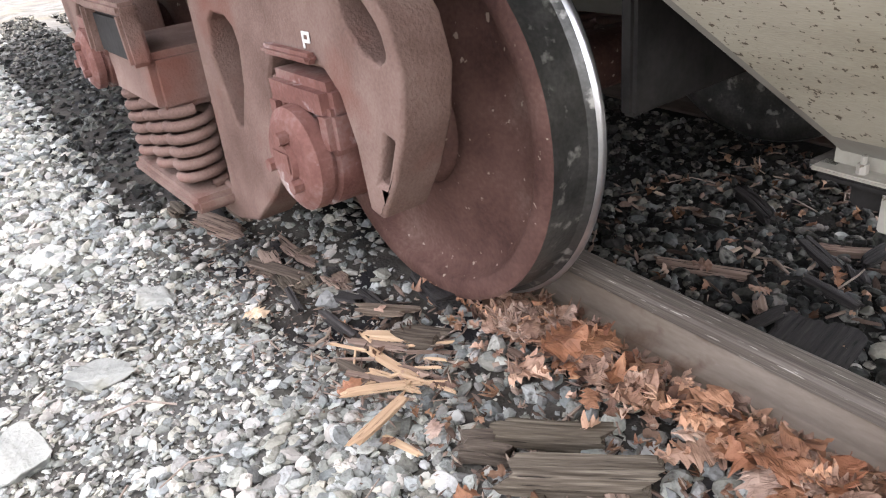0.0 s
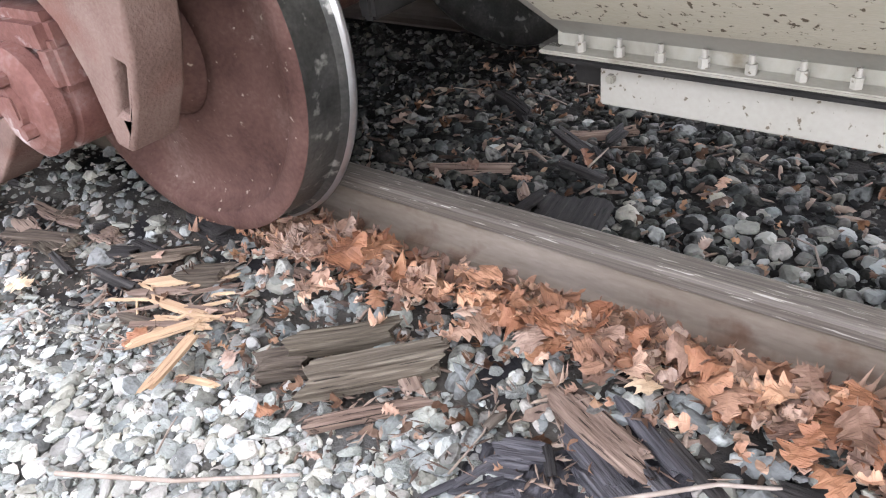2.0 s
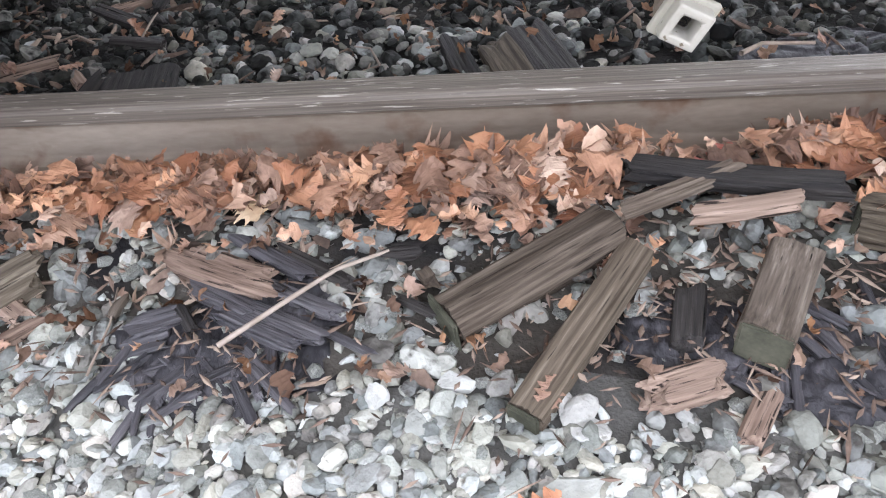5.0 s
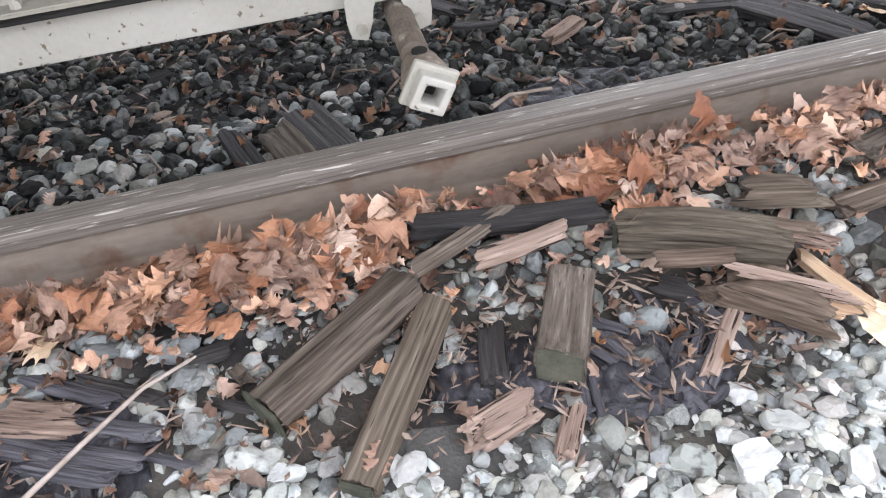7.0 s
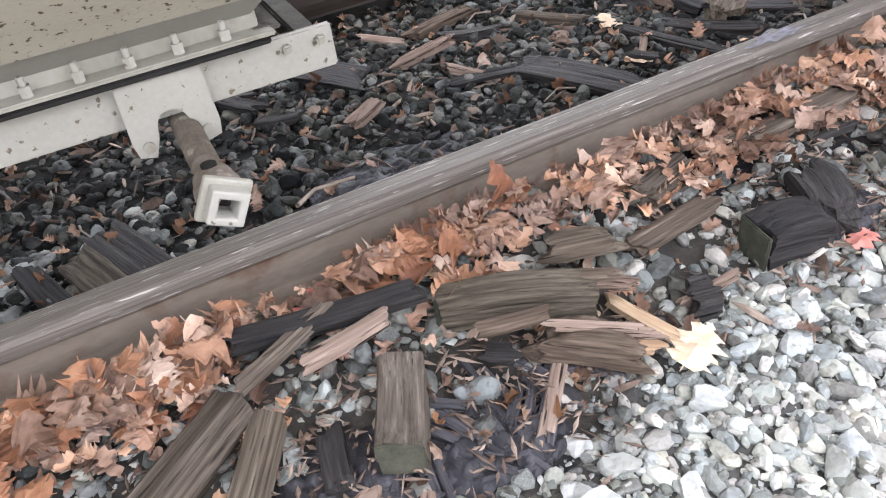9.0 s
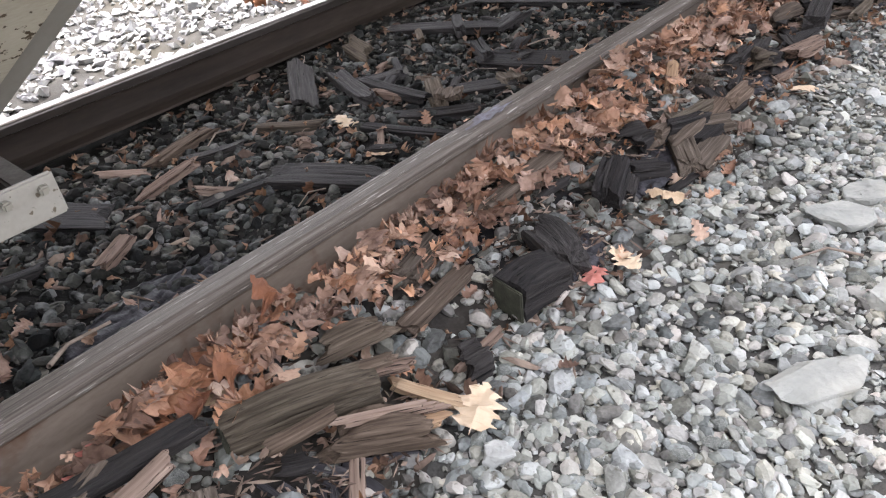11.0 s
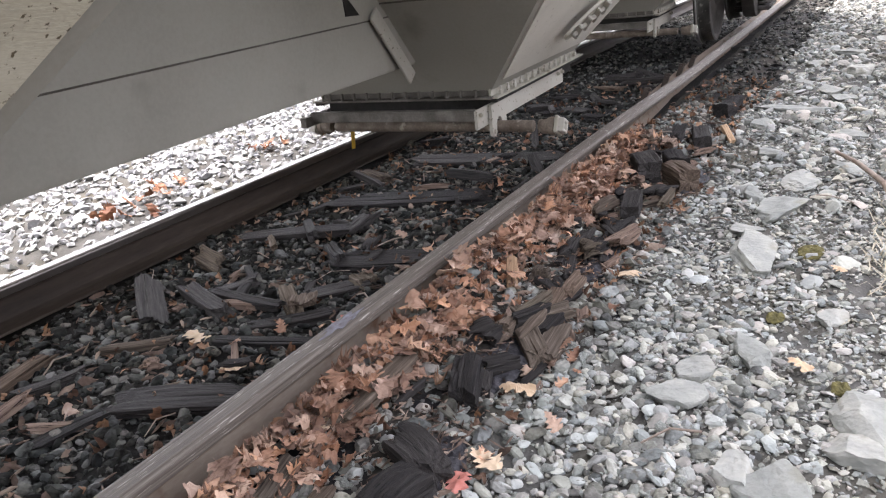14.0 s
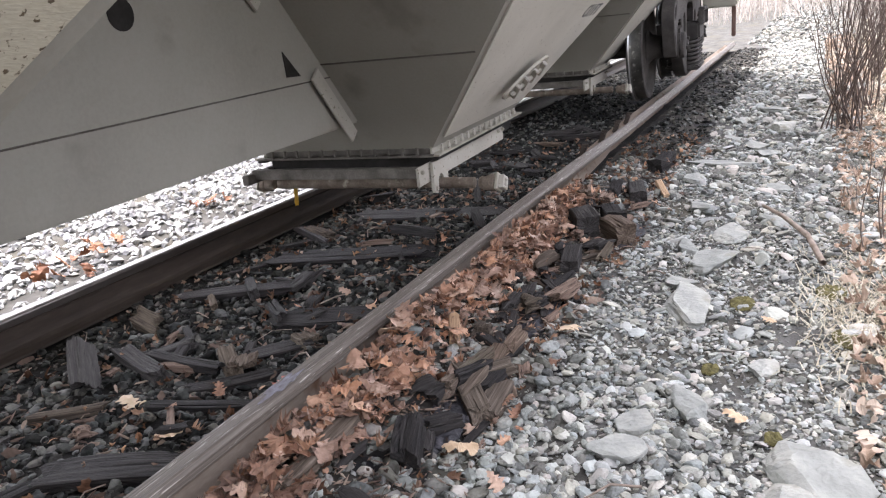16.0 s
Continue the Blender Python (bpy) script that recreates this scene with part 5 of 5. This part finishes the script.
# ---- larger rocks ----
def rock(label, x, y, sx, sy, sz, spin, mat=M_ROCK, seed=0, lift=.0):
    bm = bmesh.new()
    bmesh.ops.create_icosphere(bm, subdivisions=4, radius=.62)
    g = np.random.default_rng(seed + 500)
    cuts = [(Vector(g.normal(size=3) * (1, 1, .5)).normalized(), g.uniform(.30, .46)) for _ in range(11)]
    cuts += [(Vector((g.normal(0, .12), g.normal(0, .12), 1)).normalized(), .27), (Vector((0, 0, -1)), .3)]
    for v in bm.verts:
        for nrm, dist in cuts:
            over = v.co.dot(nrm) - dist
            if over > 0:
                v.co -= nrm * over
        v.co += noise.noise_vector(v.co * 3.5 + Vector((seed, 0, 0))) * .05 + noise.noise_vector(v.co * 13 + Vector((seed, 3, 0))) * .016
    bmesh.ops.scale(bm, vec=(sx * 1.15, sy * 1.15, sz * 1.15), verts=bm.verts)
    me = bpy.data.meshes.new("rock")
    bm.to_mesh(me)
    bm.free()
    me.materials.append(mat)
    return thing("rock", label, "rock", "rocks on the path", data=me, at=pose(x, y, gh(x, y) + sz * .3 + lift, rng.uniform(-6, 6), rng.uniform(-6, 6), spin))


for k, (x, y, sx, sy, sz, sp) in enumerate(((1.05, -1.42, .26, .19, .10, 20), (.92, -1.36, .14, .11, .07, 70), (2.0, -.98, .34, .15, .07, 15), (2.55, -1.0, .34, .14, .07, -20), (2.98, -1.03, .28, .12, .05, 0), (3.4, -.83, .15, .1, .06, 10), (1.3, -1.07, .17, .12, .06, 30), (1.0, -.92, .13, .09, .05, 100),
                                           (5.8, -1.15, .3, .2, .1, 30), (4.45, -.8, .35, .12, .05, 90), (4.8, -1.08, .25, .14, .06, 0), (1.14, -.96, .12, .09, .05, 10), (.43, -1.08, .2, .13, .07, -30), (-2.40, -1.21, .28, .13, .035, 40), (-2.95, -1.13, .16, .1, .06, 60), (6.8, -1.0, .3, .15, .06, 80), (3.9, -1.2, .2, .14, .05, 40),
                                           (.75, -1.12, .12, .09, .06, 0), (1.6, -1.25, .12, .07, .04, 0), (7.5, -1.3, .3, .2, .07, 0), (2.68, -.86, .15, .09, .05, 20), (2.24, -.89, .14, .09, .05, 60), (5.1, -1.0, .28, .14, .06, 10), (5.4, -.82, .2, .12, .05, 50), (4.0, -.72, .2, .1, .05, 0), (.71, -1.2, .16, .12, .07, 20), (-.84, -.77, .10, .05, .04, 20), (-2.78, -1.36, .2, .14, .06, 0), (-3.85, -1.1, .2, .12, .04, 30), (-3.3, -.9, .14, .1, .05, 0), (6.2, -.8, .25, .12, .05, 0), (3.2, -1.2, .2, .1, .05, 30))):
    rock("pale flat rock lying on the gravel path", x, y, sx, sy, sz, sp, seed=k + 1)
for k, (x, y, s) in enumerate(((-1.485, -.63, .055), (-1.55, -.57, .045), (-1.80, -.33, .06), (-1.72, -.37, .05), (-.33, -.76, .09), (-.45, -.79, .06), (-.77, -.21, .06), (-.25, -.72, .07), (-1.0, -.6, .06), (-1.05, -.67, .05), (-1.12, -.62, .05), (-1.14, -.46, .05), (-2.25, .52, .055), (-2.08, .83, .05), (-1.02, -.82, .07), (-1.38, -.8, .06), (-.2, -.82, .07), (-.86, -.86, .06), (-.05, -.7, .08))):
    rock("white and pale grey stone among darker ballast", x, y, s * .8, s * .6, s * .5, k * 47, M_WHITE if k % 2 == 0 else M_ROCK, 40 + k, .005)
for x, y, s in ((2.1, -1.15, .10), (1.55, -1.1, .06), (1.9, -1.5, .12), (2.3, -1.45, .12), (1.2, -1.3, .05)):
    bm = bmesh.new()
    bmesh.ops.create_uvsphere(bm, u_segments=20, v_segments=10, radius=1)
    bmesh.ops.scale(bm, vec=(s * .7, s * .45, .008), verts=bm.verts)
    shaken(bm, .007, 70)
    me = bpy.data.meshes.new("moss")
    bm.to_mesh(me)
    bm.free()
    me.materials.append(M_MOSS)
    thing("moss", "yellow-green moss patch on the gravel", "moss", "moss patches", data=me, at=pose(x, y, gh(x, y) + .012))

for x, y, sx, sy in TARRY + ((-1.3, -.42, .14, .09), (-.15, .28, .3, .12), (2.85, -.47, .25, .15)):
    bm = bmesh.new()
    bmesh.ops.create_icosphere(bm, subdivisions=5, radius=1)
    for v in bm.verts:
        edge = 1 + .22 * noise.noise(v.co * 2.3 + Vector((x * 7, y * 5, 0)))
        v.co = Vector((v.co.x * sx * edge, v.co.y * sy * edge, v.co.z * .016))
        v.co.z += noise.noise(Vector((v.co.x * 45, v.co.y * 45, x))) * .012 + noise.noise(Vector((v.co.x * 160, v.co.y * 110, y))) * .007
    me = bpy.data.meshes.new("tar_patch")
    bm.to_mesh(me)
    me.polygons.foreach_set("use_smooth", [True] * len(me.polygons))
    bm.free()
    me.materials.append(M_TAR)
    thing("tar_patch", "black tarry mush of rotten sleeper wood", "rotten wood", "tarry rotten patches", data=me, at=pose(x, y, gh(x, y) + .008))

# ---- dry grass, brush and bushes ----
n = 9000
x = rng.uniform(1.2, 20, n)
y = -1.75 - np.abs(rng.normal(0, .45, n)) - .03 * x * rng.uniform(0, 1, n)
h, a = rng.uniform(.05, .2, n), rng.uniform(0, 2 * np.pi, n)
x[:900], y[:900] = rng.normal(2.15, .3, 900), np.minimum(rng.normal(-1.54, .10, 900), -1.34)
h[:900] *= .6
b = np.stack([x, y, ground_height(x, y)], -1)
t_ = np.stack([np.cos(a) * h * .9, np.sin(a) * h * .9, h * np.where(np.arange(n) < 900, rng.uniform(.05, .35, n), rng.uniform(.15, .9, n))], -1)
side = np.stack([-np.sin(a), np.cos(a), np.zeros(n)], -1) * .0025
v = np.stack([b - side, b + side, b + t_ * .55 + (0, 0, .02) + side * .7, b + t_ * .55 + (0, 0, .02) - side * .7, b + t_], 1).reshape(-1, 3)
f = (np.array([(0, 1, 2), (0, 2, 3), (3, 2, 4)])[None] + 5 * np.arange(n)[:, None, None]).reshape(-1, 3)
thing("dead_grass", "straw-coloured dead grass along the path's edge", "grass", kind="stuff", data=mesh_of("dead_grass", v, f, M_GRASS))


def bush(x, y, height, stems, spread_, label):
    """A leafless shrub: stems with side twigs, each a tapered tube."""
    cu = bpy.data.curves.new("stems", "CURVE")
    cu.dimensions, cu.bevel_depth, cu.bevel_resolution = "3D", 1.0, 1
    z = gh(x, y)

    def limb(p, way, length, r, depth):
        sp = cu.splines.new("POLY")
        m = 6
        sp.points.add(m)
        for k in range(m + 1):
            u = k / m
            q = p + way * (length * u) + Vector((math.sin(7 * u + p.x * 9) * .03, math.cos(6 * u + p.y * 9) * .03, 0)) * length
            sp.points[k].co, sp.points[k].radius = (*q, 1), r * (1 - .75 * u)
            if depth and k > 1 and random.random() < .75:
                w = (way + Vector((random.gauss(0, .5), random.gauss(0, .5), random.uniform(0, .4)))).normalized()
                limb(q, w, length * random.uniform(.25, .5), r * (1 - .75 * u) * .6, depth - 1)

    for k in range(stems):
        a = random.uniform(0, 6.28)
        w = Vector((math.cos(a) * spread_ * random.random(), math.sin(a) * spread_ * random.random(), 1)).normalized()
        limb(Vector((x + random.gauss(0, .06), y + random.gauss(0, .06), z)), w, height * random.uniform(.6, 1.1), .0042 * height, 2)
    cu.materials.append(M_BUSH)
    return thing("bush", label, "bush", "bare bushes beside the path", data=cu)


for x, y, hgt, st in ((5.7, -1.58, 1.5, 24), (2.85, -1.68, .8, 4), (6.9, -1.75, 1.6, 14), (8.6, -1.95, 1.8, 14), (10.2, -2.0, 1.8, 8), (12.0, -2.4, 2.0, 9), (4.4, -2.1, 1.1, 5), (6.2, -2.6, 1.8, 8), (9.2, -3.0, 2.2, 8), (14, -2.2, 2.2, 9), (3.6, -1.9, .8, 4), (6.6, -1.95, 1.3, 9), (7.8, -2.5, 1.9, 10), (5.0, -2.3, 1.4, 8), (11, -2.9, 2.2, 9), (16, -2.8, 2.4, 9)):
    bush(x, y, hgt, st, .45, "leafless grey-brown shrub growing beside the path")
# distant brush behind the bushes and at the end of the path
n = 5200
x = np.concatenate([rng.uniform(6, 40, n), rng.uniform(15, 44, 2600)])
y = np.concatenate([-2.5 - np.abs(rng.normal(0, 2.5, n)) - .05 * x[:n], np.where(x[n:] > 24, rng.uniform(-9, 8, 2600), np.where(rng.random(2600) < .6, rng.uniform(-9, -2.0, 2600), rng.uniform(2.6, 8, 2600)))])
h = rng.uniform(.8, 3.0, len(x))
a = rng.normal(0, .25, (len(x), 2))
b = np.stack([x, y, np.full(len(x), -.1)], -1)
t_ = np.stack([a[:, 0] * h, a[:, 1] * h, h], -1)
w = np.stack([np.zeros(len(x)), np.full(len(x), .012), np.zeros(len(x))], -1)
w2 = w[:, [1, 0, 2]]
v = np.stack([b - w, b + w, b + w2, b + t_], 1).reshape(-1, 3)
f = (np.array([(0, 1, 3), (1, 2, 3), (2, 0, 3)])[None] + 4 * np.arange(len(x))[:, None, None]).reshape(-1, 3)
thing("far_brush", "grey-brown leafless brush in the distance, paled for haze", "brush", kind="stuff", data=mesh_of("far_brush", v, f, M_BRUSH))

# ---- single stones that lie nearest ----
BASES = []
for k in range(10):
    v, f = stones(np.zeros(1), np.zeros(1), np.array([1.0]), 1.0)
    v = v - v.mean(0)
    BASES.append((mesh_of("stone", v, f, M_PATH), mesh_of("stone", v, f, M_MID)))
for k in range(300):
    x, y = rng.uniform(-2.4, 1.4), rng.uniform(-1.1, -.3)
    s = rng.uniform(.028, .045)
    ob = new("stone", BASES[k % 10][0 if y < wavy(x) else 1])
    ob.parent = ground
    ob.matrix_basis = pose(x, y, gh(x, y) + s * .3, rng.uniform(-25, 25), rng.uniform(-25, 25), rng.uniform(0, 360)) @ Matrix.Diagonal((s, s, s, 1))
